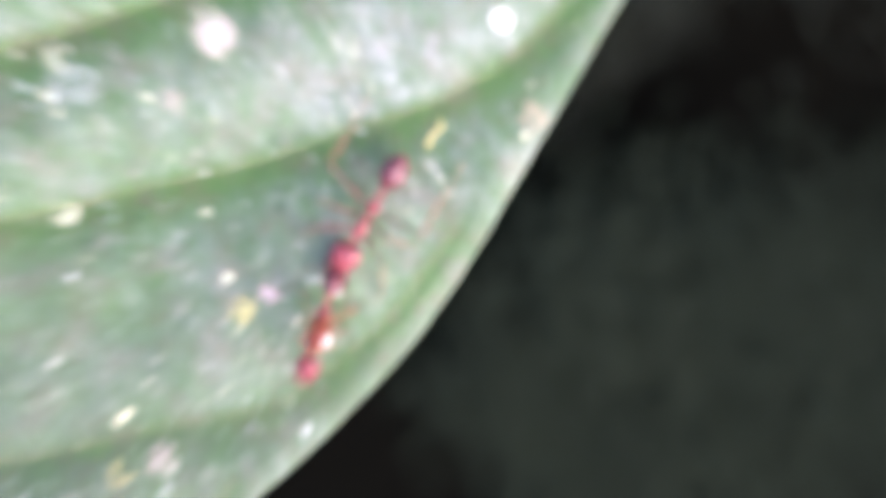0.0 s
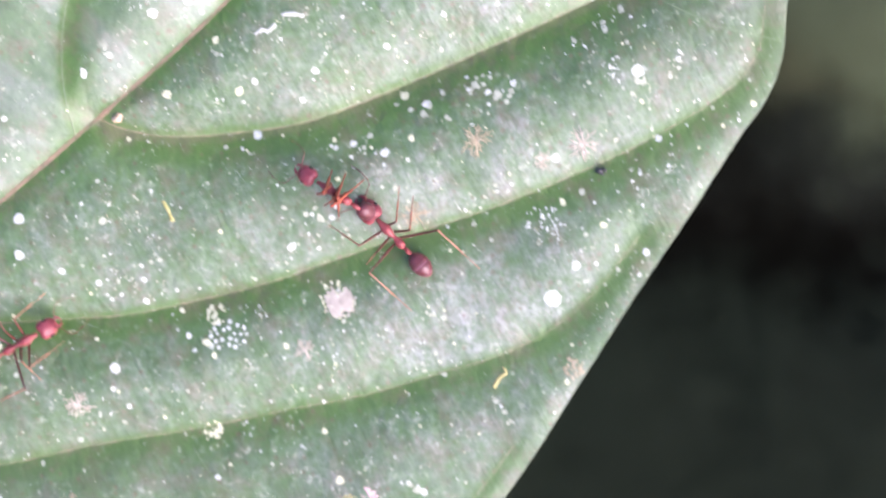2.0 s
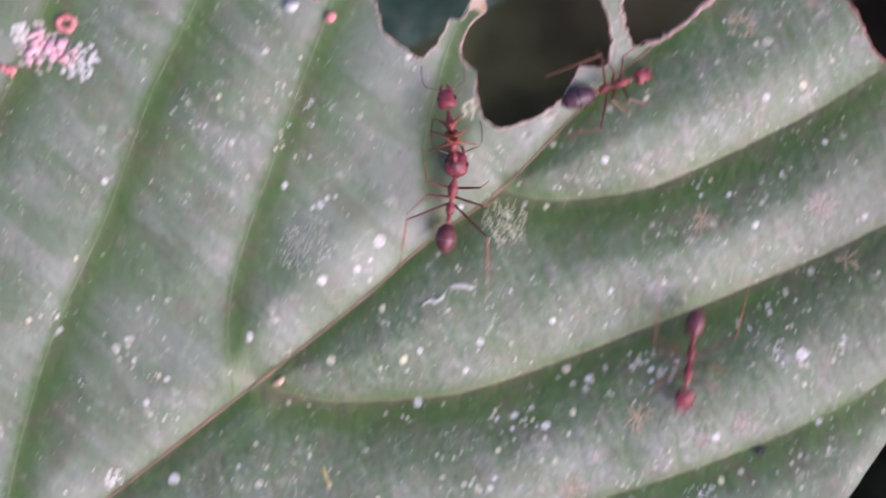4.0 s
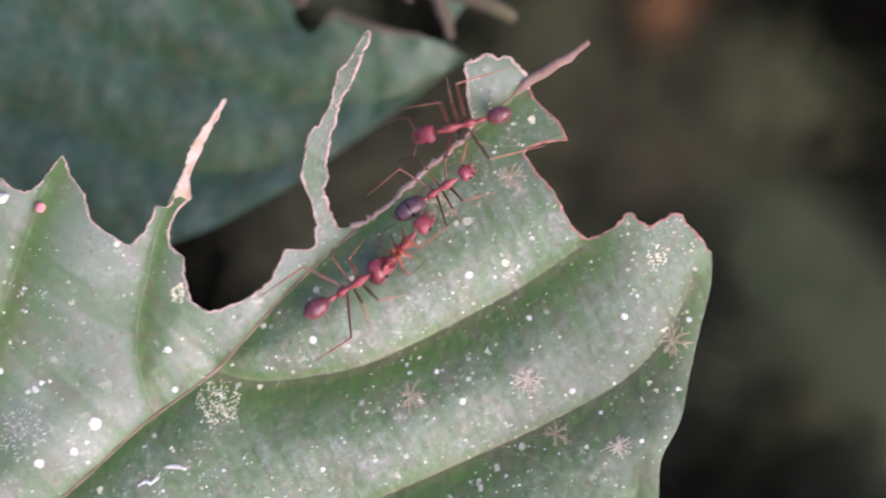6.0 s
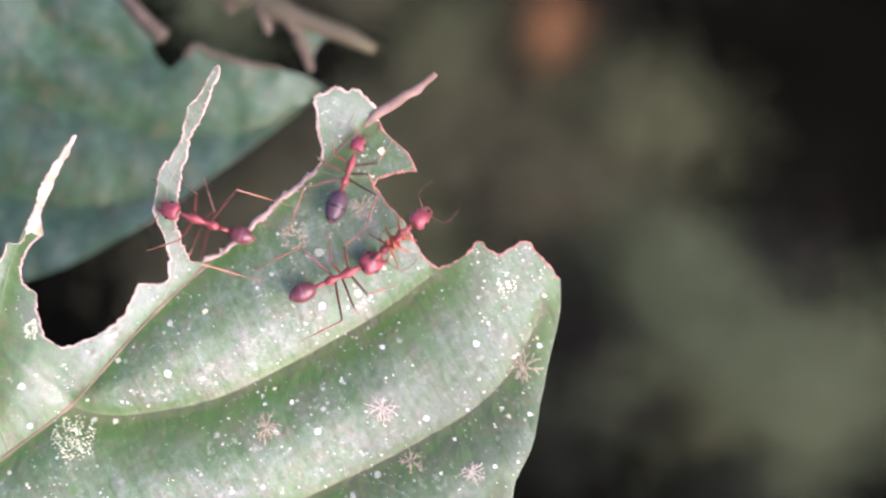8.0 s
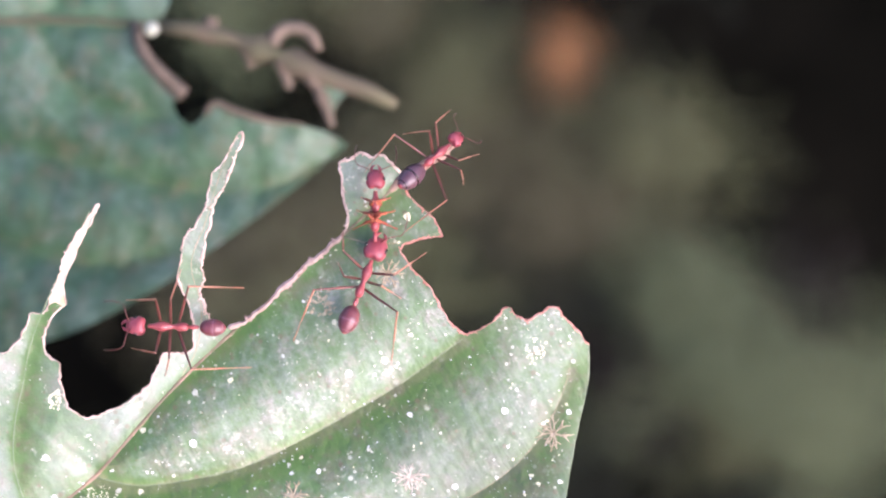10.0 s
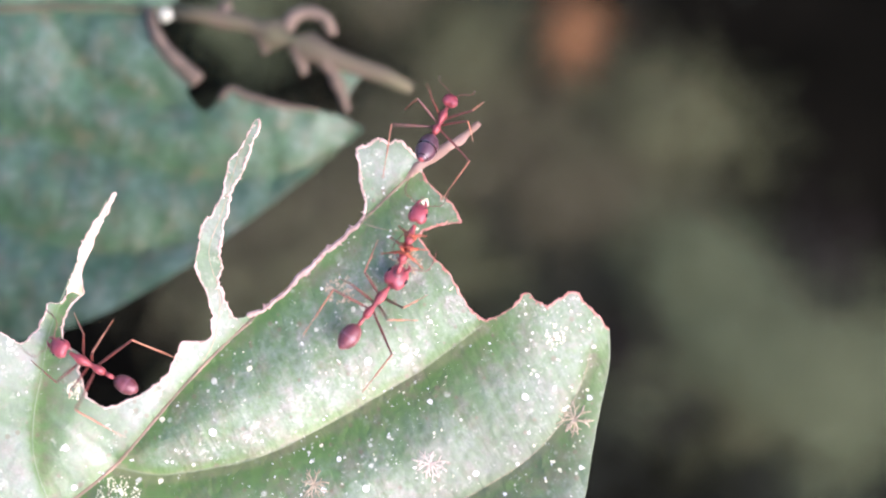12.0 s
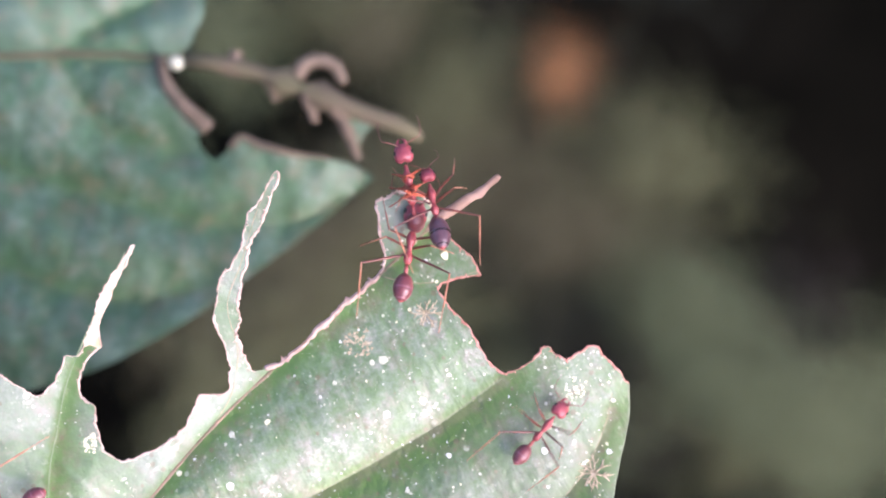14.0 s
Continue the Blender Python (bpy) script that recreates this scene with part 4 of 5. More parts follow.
LOW_VEINS = [[(-70.0, 29.2), (-58.0, 24.0), (-45.1, 17.5), (-41.7, 16.0), (-36.7, 14.5), (-31.0, 12.9), (-23.6, 11.1), (-17.9, 11.2), (-13.4, 12.0), (-9.5, 14.6)], [(-80.0, 28.8), (-66.0, 15.0), (-56.0, 10.5), (-45.3, 7.3), (-39.7, 4.9), (-34.0, 3.6), (-26.6, 4.6)], [(-41.0, 28.8), (-38.7, 29.4), (-36.4, 31.1), (-33.5, 32.7), (-30.0, 34.4), (-27.5, 37.0)], [(-40.0, 28.6), (-38.7, 27.1), (-36.5, 23.0), (-34.3, 20.7), (-32.0, 19.5), (-27.0, 18.4)], [(-58.0, 29.4), (-50.0, 34.0), (-44.0, 41.0), (-40.0, 50.0)]]
LOW_LINES = [curve_through(v, 1.5) for v in LOW_VEINS] + [curve_through(LOW_MID, 1.5)]


def lower_height(x, y):
    x, y = np.atleast_1d(np.asarray(x, float)), np.atleast_1d(np.asarray(y, float))
    sink = np.zeros(x.shape)
    for line in LOW_LINES:
        sink = np.maximum(sink, np.exp(-line_distance(x, y, line) / 3.8))
    return -2.2 * sink + 0.5 * np.sin(0.11 * x + 0.2 * y) + 0.16 * np.sin(1.5 * x + 0.5 * y + 1.3 * np.sin(0.3 * y)) * (1 - sink)


def build_lower_leaf():
    low = new("lower_leaf")
    low.matrix_world = LOWER
    tagged(low, "dark green leaf below, its tip eaten back to the midrib", "leaf")
    ring = curve_through(LOW_RING + LOW_RING[:1], 0.9)[:-1]
    blade = thicken(part("blade", sheet(ring, 0.9, lower_height, 2, 0.7, LOW_LINES), FAR_SKIN, low), 0.3)
    xy = np.array([v.co[:2] for v in blade.data.vertices]) / MM
    near = np.exp(-np.min([line_distance(xy[:, 0], xy[:, 1], line) for line in LOW_LINES], 0) / 2.6) * 0.34
    blade.data.attributes.new("near_vein", "FLOAT", "POINT").data.foreach_set("value", near.astype(np.float32))
    blade.data.attributes.new("left_half", "FLOAT", "POINT").data.foreach_set("value", (xy[:, 1] > 27.5).astype(np.float32))
    blade.data.attributes.new("dust_light", "FLOAT", "POINT").data.foreach_set("value", np.ones(len(xy), np.float32))
    # the midrib, bare beyond the eaten edge, knotty and partly still green
    line = LOW_LINES[-1]
    z = lower_height(line[:, 0], line[:, 1])
    bare = line[:, 0] > -27.5
    z = np.where(bare, z[bare][0], z)
    girth = np.interp(line[:, 0], [-98, -40, -28, -22, -17, -12, -8, -4, -2.6], [0.9, 0.7, 0.75, 0.9, 1.15, 1.2, 0.95, 0.8, 0.5])
    for name, pick, skin, text in (("midrib", line[:, 0] < -26.2, STEM, "green midrib"), ("bare_midrib", line[:, 0] > -27.8, STUB_GREEN, "bare knotty midrib, green and pinkish brown")):
        path = [(x * MM, y * MM, h * MM) for (x, y), h in zip(line[pick], z[pick])]
        part(name, tube(bmesh.new(), path, [MM * float(g) * (1 + (0.75 * noise.noise(Vector((0.9 * k, 5, 1))) if name == "bare_midrib" else -0.35)) for k, g in enumerate(girth[pick])], 10), skin, low, text)
    for line in LOW_LINES[:-1]:
        vein_part("side_vein", line, 0.22, 0.12, STEM, low, lower_height, 0.3)
    lift = float(z[-1])
    for pts, r, tip in (([(-15.3, 26.0), (-14.5, 27.3), (-13.0, 27.8), (-11.3, 27.1), (-10.5, 25.4)], 0.75, 0.6), ([(-21.6, 27.2), (-21.4, 28.9)], 0.95, 0.8), ([(-17.9, 25.7), (-17.4, 23.6)], 0.8, 0.4), ([(-14.3, 24.4), (-13.5, 21.4)], 0.85, 0.4), ([(-11.4, 23.0), (-10.2, 20.5), (-9.2, 17.5)], 0.95, 0.4), ([(-29.2, 28.2), (-28.5, 25.7), (-27.1, 23.7), (-25.7, 22.2), (-24.2, 20.8)], 0.6, 0.85), ([(-22.0, 18.8), (-20.9, 19.9), (-19.5, 19.2), (-17.8, 18.6)], 0.3, 0.4), ([(-17.8, 18.6), (-15.5, 18.0), (-12.1, 17.5)], 0.35, 0.15)):
        line = curve_through(pts, 0.4)
        h = [lift] * len(line) if pts[0][1] > 22.5 and pts[0][0] > -28 else lower_height(line[:, 0], line[:, 1]) + 0.2
        part("vein_stub", tube(bmesh.new(), [(x * MM, y * MM, float(k) * MM) for (x, y), k in zip(line, h)], [MM * float(np.interp(i, [0, len(line) - 1], [r, tip])) * (1 + 0.35 * noise.noise(Vector((0.8 * i, r * 40, pts[0][0])))) for i in range(len(line))], 8), STUB_BROWN, low, "brown dried vein stub")
    # a rag of green blade left in the fork of the bare midrib
    rag = curve_through([(-10.9, 22.6), (-7.4, 21.6), (-8.4, 20.2), (-9.5, 19.0), (-10.9, 22.6)], 0.4)[:-1]
    rag_part = thicken(part("blade_rag", sheet(rag, 0.5, lambda x, y: np.full(x.shape, lift), 3, 0.2), FAR_SKIN, low), 0.3)
    rag_part.data.attributes.new("dust_light", "FLOAT", "POINT").data.foreach_set("value", np.ones(len(rag_part.data.vertices), np.float32))
    part("water_drop", pod(bmesh.new(), rounded(1.5, 0.75, 0.6, -27.2, 0.9)), SPOT_GREY, low).location = (0, 27.4 * MM, 0)
    path = [(-98 * MM, 27 * MM, -1 * MM), (-112 * MM, 24 * MM, -6 * MM), (-128 * MM, 16 * MM, -14 * MM)]
    part("leaf_stalk", tube(bmesh.new(), path, [0.001] * 3, 8), STEM, low)
    top = LOWER @ Vector((-0.1285, 0.016, -0.014))
    bm = bmesh.new()
    ways = [top + Vector((0, 0, 0.02))] + [Vector((top.x - 0.006 * k, top.y + 0.01 * k, top.z - (top.z + 0.78) * k / 5)) for k in range(6)]
    tube(bm, ways, [0.0016, 0.002, 0.0024, 0.0028, 0.0032, 0.0036, 0.004], 10, up=(1, 0, 0))
    tagged(part("shrub_stem", bm, STEM, None), "thin shrub stem that bears the lower leaf", "stem")


build_lower_leaf()


# ---- undergrowth, far out of focus ----
def foliage_mesh(name, places, sizes, turns, tips, wide):
    """Many small pointed leaves, each a flat keeled lens of six corners."""
    shape = np.array([(-0.5, 0, 0), (0.5, 0, 0), (0.05, 0.5 * wide, 0.03), (0.05, -0.5 * wide, 0.03), (0.0, 0, 0.05), (0.0, 0, -0.06)])
    faces = np.array([(0, 4, 2), (4, 1, 2), (4, 0, 3), (1, 4, 3), (5, 0, 2), (1, 5, 2), (0, 5, 3), (5, 1, 3)])
    ct, st, cp, sp = np.cos(turns), np.sin(turns), np.cos(tips), np.sin(tips)
    p = shape[None] * sizes[:, None, None]
    x = p[..., 0] * cp[:, None] + p[..., 2] * sp[:, None]
    z = p[..., 2] * cp[:, None] - p[..., 0] * sp[:, None]
    y = p[..., 1]
    verts = np.stack([x * ct[:, None] - y * st[:, None], x * st[:, None] + y * ct[:, None], z], -1) + places[:, None]
    every = (faces[None] + 6 * np.arange(len(places))[:, None, None]).reshape(-1, 3)
    me = bpy.data.meshes.new(name)
    me.from_pydata(verts.reshape(-1, 3).tolist(), [], every.tolist())
    return me


def build_herb(name, x, y, depth, size, turn, material, label, category, wide=0.6, count=1300):
    """A soft clump of small leaves on a stem from the ground: place in the leaf's plane at that depth (millimetres) below it."""
    rng = np.random.default_rng(int(x * 13 + y * 7 + depth) + 5000)
    herb = new(name)
    at = LEAF @ (Vector((x, y, -depth)) * MM)
    herb.matrix_world = Matrix.Translation((at.x, at.y, -0.79))
    tagged(herb, label, category)
    lift = at.z + 0.79
    c, s = math.cos(radians(turn)), math.sin(radians(turn))
    along, across = rng.normal(0, 0.25 * size, count), rng.normal(0, 0.25 * wide * size, count)
    places = np.stack([along * c - across * s, along * s + across * c, lift + rng.uniform(-0.025, 0.02, count)], 1)
    me = foliage_mesh("foliage", places, rng.uniform(0.5, 1.0, count) * size * (1.55 / count ** 0.5), rng.uniform(0, 6.28, count), rng.normal(0, 0.12, count), 0.6)
    me.materials.append(material)
    new("foliage", me).parent = herb
    if lift > 0.04:
        part("stem", tube(bmesh.new(), [(0, 0, lift), (0.004, 0.003, lift * 0.5), (0, 0, -0.02)], [0.0008, 0.0012, 0.0016], 6, up=(1, 0, 0)), HERB, herb)


HERB_TEXT = {
    "dead": (DEAD, "dead_leaf", "blurred orange dead leaf on the undergrowth", "dead leaf"),
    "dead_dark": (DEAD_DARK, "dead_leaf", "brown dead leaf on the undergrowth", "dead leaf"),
    "olive": (OLIVE, "herb", "olive green herb foliage in the undergrowth", "herb"),
    "herb_dim": (HERB_DIM, "herb", "green herb foliage in the undergrowth, shade put into its colour", "herb"),
    "brown": (BROWN, "herb", "brownish green herb foliage in the undergrowth", "herb"),
    "herb_pale": (HERB_PALE, "herb", "grey-green herb foliage in the undergrowth", "herb"),
    "herb": (HERB, "herb", "dark green herb foliage in the undergrowth, shade put into its colour", "herb"),
}
for kind, x, y, depth, size, turn, wide in [
        ("brown", -46, 24, 690, 0.111, 50, 0.7),
        ("brown", -84, 4, 700, 0.112, 20, 0.7),
        ("brown", 62, 30, 715, 0.060, 80, 0.8),
        ("brown", 27, 60, 705, 0.102, 0, 0.8),
        ("brown", 86, 30, 715, 0.070, 10, 0.7),
        ("brown", -14, 128, 700, 0.055, 40, 0.8),
        ("dead", 70, 105, 690, 0.038, 60, 0.9),
        ("olive", 118, 66, 715, 0.100, -30, 0.7),
        ("olive", 22, 98, 705, 0.085, 60, 0.7),
        ("herb_pale", 150, -48, 705, 0.120, -42, 0.4),
        ("herb_pale", 136, -7, 710, 0.097, -40, 0.55),
        ("herb_pale", 126, -46, 725, 0.090, 35, 0.5),
        ("herb_pale", 182, -51, 700, 0.112, -35, 0.55),
        ("herb_pale", 208, -69, 720, 0.115, 60, 0.55),
        ("olive", 172, -72, 720, 0.095, 20, 0.5),
        ("herb", 76, -73, 745, 0.118, 10, 0.5),
        ("olive", -25, 150, 720, 0.090, 10, 0.6),
        ("olive", -47, -8, 690, 0.169, 50, 0.5),
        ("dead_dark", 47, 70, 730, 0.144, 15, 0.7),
        ("herb", 6, -26, 730, 0.172, 70, 0.6),
        ("herb", 89, -35, 760, 0.183, 100, 0.6),
        ("herb", 185, -255, 740, 0.118, 10, 0.6),
]:
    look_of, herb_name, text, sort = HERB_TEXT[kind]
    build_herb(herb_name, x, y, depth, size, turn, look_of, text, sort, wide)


def scatter_undergrowth():
    rng = random.Random(8)
    for _ in range(60):
        x, y = rng.uniform(-150, 230), rng.uniform(-140, 190)
        if x > 120 and y > 20:
            continue
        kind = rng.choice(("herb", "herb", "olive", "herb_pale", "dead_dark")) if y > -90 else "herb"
        look_of, herb_name, text, sort = HERB_TEXT[kind]
        depth, size, turn, wide = rng.uniform(715, 760), rng.uniform(0.05, 0.11), rng.uniform(0, 360), rng.uniform(0.45, 0.75)
        # a bare, dark patch of soil
        if x < 12 and 50 < y < 128:
            continue
        build_herb(herb_name, x, y, depth, size, turn, look_of, text, sort, wide, 600)

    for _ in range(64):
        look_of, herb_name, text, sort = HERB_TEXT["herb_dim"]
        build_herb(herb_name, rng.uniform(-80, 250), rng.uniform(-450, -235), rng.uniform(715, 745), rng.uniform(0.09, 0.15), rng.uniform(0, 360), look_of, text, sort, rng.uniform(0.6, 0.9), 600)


scatter_undergrowth()



# ---- weaver ants ----
COXA = {"front": (0.85, 0.34), "mid": (0.1, 0.36), "rear": (-0.55, 0.34)}
HOME = {"front": (3.5, 2.6), "mid": (0.1, 3.6), "rear": (-5.9, 3.3)}
LENGTHS = {"front": (2.8, 3.9), "mid": (2.8, 3.9), "rear": (3.8, 5.5)}
BODY = 1.45


def leg_mesh(length, kind):
    bm = bmesh.new()
    if kind == "femur":
        rows = [(-0.12, 0.1), (0.0, 0.15), (0.12, 0.1), (length * 0.3, 0.13), (length * 0.7, 0.105), (length - 0.05, 0.08), (length + 0.04, 0.09)]
    else:
        rows = [(-0.06, 0.07), (0.0, 0.09), (length * 0.18, 0.072), (length * 0.45, 0.085), (length * 0.56, 0.068), (length * 0.58, 0.042), (length * 0.78, 0.036), (length * 0.8, 0.044), (length * 0.95, 0.042), (length, 0.025)]
    tube(bm, [(x * MM, 0, 0.05 * MM * math.sin(math.pi * max(0, x) / length)) for x, _ in rows], [0.86 * r * MM for _, r in rows], 8)
    return bm


def aim(origin, along):
    """A pose whose x axis points along a way."""
    x = Vector(along).normalized()
    y = Vector((0, 0, 1)).cross(x)
    y = y.normalized() if y.length > 1e-6 else Vector((0, 1, 0))
    z = x.cross(y)
    m = Matrix((x, y, z)).transposed().to_4x4()
    m.translation = origin
    return m


def bend_leg(coxa, foot, upper, lower, outward):
    """Poses of femur (in the ant's space) and tibia (in the femur's) that put the foot there, knee raised."""
    c, f = Vector(coxa), Vector(foot)
    u = f - c
    d = min(max(u.length, abs(upper - lower) + 0.2), upper + lower - 0.05)
    u.normalize()
    w = Vector((0.3 if c.x > 0.5 else 0.0, 0.75 * outward, 0.75))
    w -= u * u.dot(w)
    w = w.normalized() if w.length > 1e-3 else Vector((0, outward, 0))
    cosa = (upper * upper + d * d - lower * lower) / (2 * upper * d)
    cosa = max(-1.0, min(1.0, cosa))
    knee = c + upper * (cosa * u + math.sqrt(1 - cosa * cosa) * w)
    end = c + u * d
    first = aim(c * MM, knee - c)
    second = aim(knee * MM, end - knee)
    return first, first.inverted() @ second


def build_ant(label):
    """A red weaver ant; its head looks along x."""
    ant = new("weaver_ant")
    tagged(ant, label, "ant", "weaver ants on the leaf")
    # head: broad behind, narrowing to the jaws
    bm = pod(bmesh.new(), [(-0.98, 0.10, 0.10, 0), (-0.95, 0.36, 0.30, 0), (-0.85, 0.62, 0.47, 0), (-0.65, 0.82, 0.58, 0), (-0.35, 0.92, 0.64, 0), (0.0, 0.90, 0.62, -0.02), (0.35, 0.80, 0.54, -0.06), (0.65, 0.66, 0.43, -0.12), (0.85, 0.52, 0.32, -0.17), (0.97, 0.32, 0.2, -0.2), (1.0, 0.08, 0.06, -0.2)], 20)
    for v in bm.verts:
        x, y = v.co.x / MM, v.co.y / MM
        if x < -0.3:
            v.co.x += MM * 0.30 * (-0.3 - x) * math.exp(-(y / 0.28) ** 2)
        if x > 0.2:
            v.co.y *= 1 + 0.10 * math.sin(math.pi * min(1.0, (x - 0.2) / 0.8))
    head = part("head", bm, ANT_HEAD, ant)
    head.matrix_basis = pose(2.75 * MM, 0, 0.05 * MM, 0, 12, 0)
    for s in (-1, 1):
        m = Matrix.Translation((0.05 * MM, s * 0.80 * MM, 0.22 * MM)) @ Matrix.Diagonal((0.23, 0.13, 0.18, 1))
        bm = bmesh.new()
        bmesh.ops.create_uvsphere(bm, u_segments=12, v_segments=8, radius=MM, matrix=m)
        part("eye", bm, ANT_DARK, head, "small dark compound eye")
        jaw = [(0.8, 0.34, -0.24), (1.05, 0.42, -0.28), (1.32, 0.30, -0.32), (1.48, 0.06, -0.34)]
        part("mandible", tube(bmesh.new(), [(x * MM, s * y * MM, z * MM) for x, y, z in jaw], [0.17 * MM, 0.17 * MM, 0.11 * MM, 0.03 * MM], 8), ANT_HEAD, head)
        part("antenna", tube(bmesh.new(), [(x * MM, s * y * MM, z * MM) for x, y, z in [(0.55, 0.26, 0.26), (0.9, 0.7, 0.6), (1.15, 1.4, 0.85), (1.25, 1.75, 0.9), (1.7, 1.95, 0.7), (2.6, 2.0, 0.25), (3.4, 1.85, -0.2)]], [0.055 * MM, 0.05 * MM, 0.045 * MM, 0.04 * MM, 0.04 * MM, 0.045 * MM, 0.04 * MM], 7), ANT_FEMUR, head, "thin elbowed antenna")
    # thorax: humped front, saddle, raised rear
    bm = pod(bmesh.new(), [(-1.32, 0.05, 0.05, -0.05), (-1.28, 0.20, 0.20, -0.02), (-1.1, 0.31, 0.36, 0.06), (-0.8, 0.36, 0.43, 0.1), (-0.5, 0.29, 0.36, 0.06), (-0.25, 0.19, 0.25, 0.0), (0.0, 0.19, 0.26, 0.02), (0.3, 0.29, 0.37, 0.08), (0.65, 0.39, 0.44, 0.12), (1.0, 0.37, 0.41, 0.1), (1.3, 0.24, 0.27, 0.04), (1.55, 0.17, 0.17, 0.0), (1.85, 0.15, 0.15, 0.0)], 16)
    part("thorax", bm, ANT_BODY, ant)
    bm = pod(bmesh.new(), [(-2.15, 0.1, 0.1, -0.02), (-2.0, 0.15, 0.18, 0.0), (-1.75, 0.19, 0.30, 0.06), (-1.5, 0.15, 0.18, 0.0), (-1.25, 0.11, 0.11, -0.02)], 12)
    part("waist", bm, ANT_BODY, ant)
    # gaster: an egg of four plates with paler seams
    bm = bmesh.new()
    pod(bm, rounded(2.35, 0.80, 0.78, 0.0, 0.0, 1.25, 0.92, 26), 20)
    for f in bm.faces:
        x = f.calc_center_median().x / MM
        if any(abs(x - s) < 0.05 for s in (0.42, -0.1, -0.55, -0.88)):
            f.material_index = 1
        if x < -1.08:
            f.material_index = 2
    for v in bm.verts:
        x = v.co.x / MM
        dip = min(abs(x - s) for s in (0.42, -0.1, -0.55, -0.88))
        k = 1 - 0.05 * math.exp(-(dip / 0.07) ** 2)
        v.co.y *= k
        v.co.z *= k
    gaster = part("gaster", bm, [ANT_GASTER, ANT_SEAM, ANT_BODY], ant, "dark maroon banded gaster")
    gaster.matrix_basis = pose(-3.2 * MM, 0, 0.1 * MM, 0, 8, 0)
    for pair in ("front", "mid", "rear"):
        upper, lower = LENGTHS[pair]
        for s in (1, -1):
            femur = part("leg", leg_mesh(upper, "femur"), ANT_FEMUR, ant)
            tibia = part("shin", leg_mesh(lower, "tibia"), ANT_LEG, femur)
            x, y = COXA[pair]
            hx, hy = HOME[pair]
            a, b = bend_leg((x, s * y, -0.2), (hx, s * hy, -BODY), upper, lower, s)
            femur.matrix_basis, tibia.matrix_basis = a, b
    return ant


# ways of the ants over the leaf: seconds, place (millimetres), heading (degrees)
CARRIER = [(0, -17.3, -54.5, -123), (0.2, -17.6, -55.8, -118), (0.5, -17.4, -53.3, -146), (0.7, -17.0, -51.4, -166), (1, -16.6, -49.2, -194), (1.2, -17.6, -47.3, -211), (1.5, -17.6, -42.7, -236), (1.7, -20.4, -40.4, -235), (2, -21.8, -38.3, -227), (2.5, -26.4, -36.4, -212), (3, -30.5, -31.7, -229), (3.2, -32.3, -28.6, -244), (3.5, -32.1, -25.1, -263), (3.7, -30.8, -20.7, -267), (4, -30.5, -13.9, -276), (4.2, -29.5, -11.8, -287), (5, -26.5, -12.5, -310), (5.7, -19.0, -8.8, -328), (6.3, -13.0, -4.6, -327), (6.5, -12.6, -4.6, -329), (6.7, -12.2, -4.8, -328), (7, -10.1, -4.0, -336), (7.5, -6.8, -4.3, -347), (8, -4.7, -2.9, -337), (8.5, -2.6, -0.1, -319), (9, -2.2, 2.2, -304), (9.2, -3.0, 2.4, -292), (11.3, -6.5, 0.0, -292), (11.5, -6.5, -1.5, -297), (12, -5.5, -0.8, -310), (12.5, -3.6, 1.8, -310), (13, -3.4, 5.5, -289), (13.5, -4.8, 7.2, -277), (14, -4.1, 7.7, -281)]
CAPTIVE = [(0, -20.3, -60.7, -109), (0.2, -19.8, -61.8, -101), (0.5, -22.3, -56.9, -140), (0.7, -22.9, -52.9, -165), (1, -22.2, -47.6, -198), (1.2, -22.8, -44.3, -209), (1.5, -21.2, -38.0, -229), (1.7, -24.0, -36.1, -226), (2, -26.1, -34.7, -214), (2.5, -31.6, -33.9, -199), (3, -34.8, -28.1, -212), (3.2, -35.3, -24.0, -231), (3.5, -33.6, -19.7, -247), (3.7, -32.0, -15.5, -247), (4, -30.7, -8.9, -260), (4.2, -28.7, -6.6, -272), (5, -22.9, -9.3, -300), (5.7, -14.8, -6.5, -318), (6.3, -9.3, -1.0, -304), (6.5, -8.8, -1.1, -305), (6.7, -8.6, -1.3, -303), (7, -6.0, -1.0, -313), (7.5, -2.0, -2.5, -331), (8, -0.4, -0.2, -319), (8.5, 0.6, 4.1, -296), (9, 0.0, 6.6, -289), (9.2, -1.6, 7.7, -279), (11.3, -5.6, 4.9, -266), (11.5, -5.3, 3.1, -270), (12, -2.9, 3.6, -291), (12.5, -1.3, 6.0, -288), (13, -2.7, 9.7, -271), (13.5, -5.1, 12.0, -256), (14, -4.0, 12.3, -261)]
WAITER = [(0, -51.2, -45.5, 28), (0.5, -52.1, -46.1, 27), (1, -51.9, -46.5, 27), (1.5, -52.0, -46.7, 28), (1.7, -53.3, -47.2, 28), (2, -52.1, -47.1, 29), (2.5, -52.1, -46.8, 29), (3, -52.2, -46.7, 36), (3.2, -52.4, -46.0, 41), (3.5, -52.5, -45.7, 45), (3.7, -50.8, -44.5, 46), (4.5, -49.5, -43.0, 48), (7, -62.0, -50.0, 210), (14, -74.0, -62.0, 215)]
RUNNER = [(0, 4.5, -9.0, 175), (2.4, 3.0, -8.5, 200), (3, -5.4, -11.4, 223), (3.2, -8.6, -14.2, 222), (3.5, -11.1, -18.3, 237), (3.7, -10.1, -21.3, 253), (4, -11.5, -26.2, 263), (4.2, -12.7, -29.8, 255), (4.7, -17.0, -37.0, 245), (5.6, -28.0, -50.0, 230), (7.5, -48.0, -72.0, 220), (14, -70.0, -82.0, 200)]
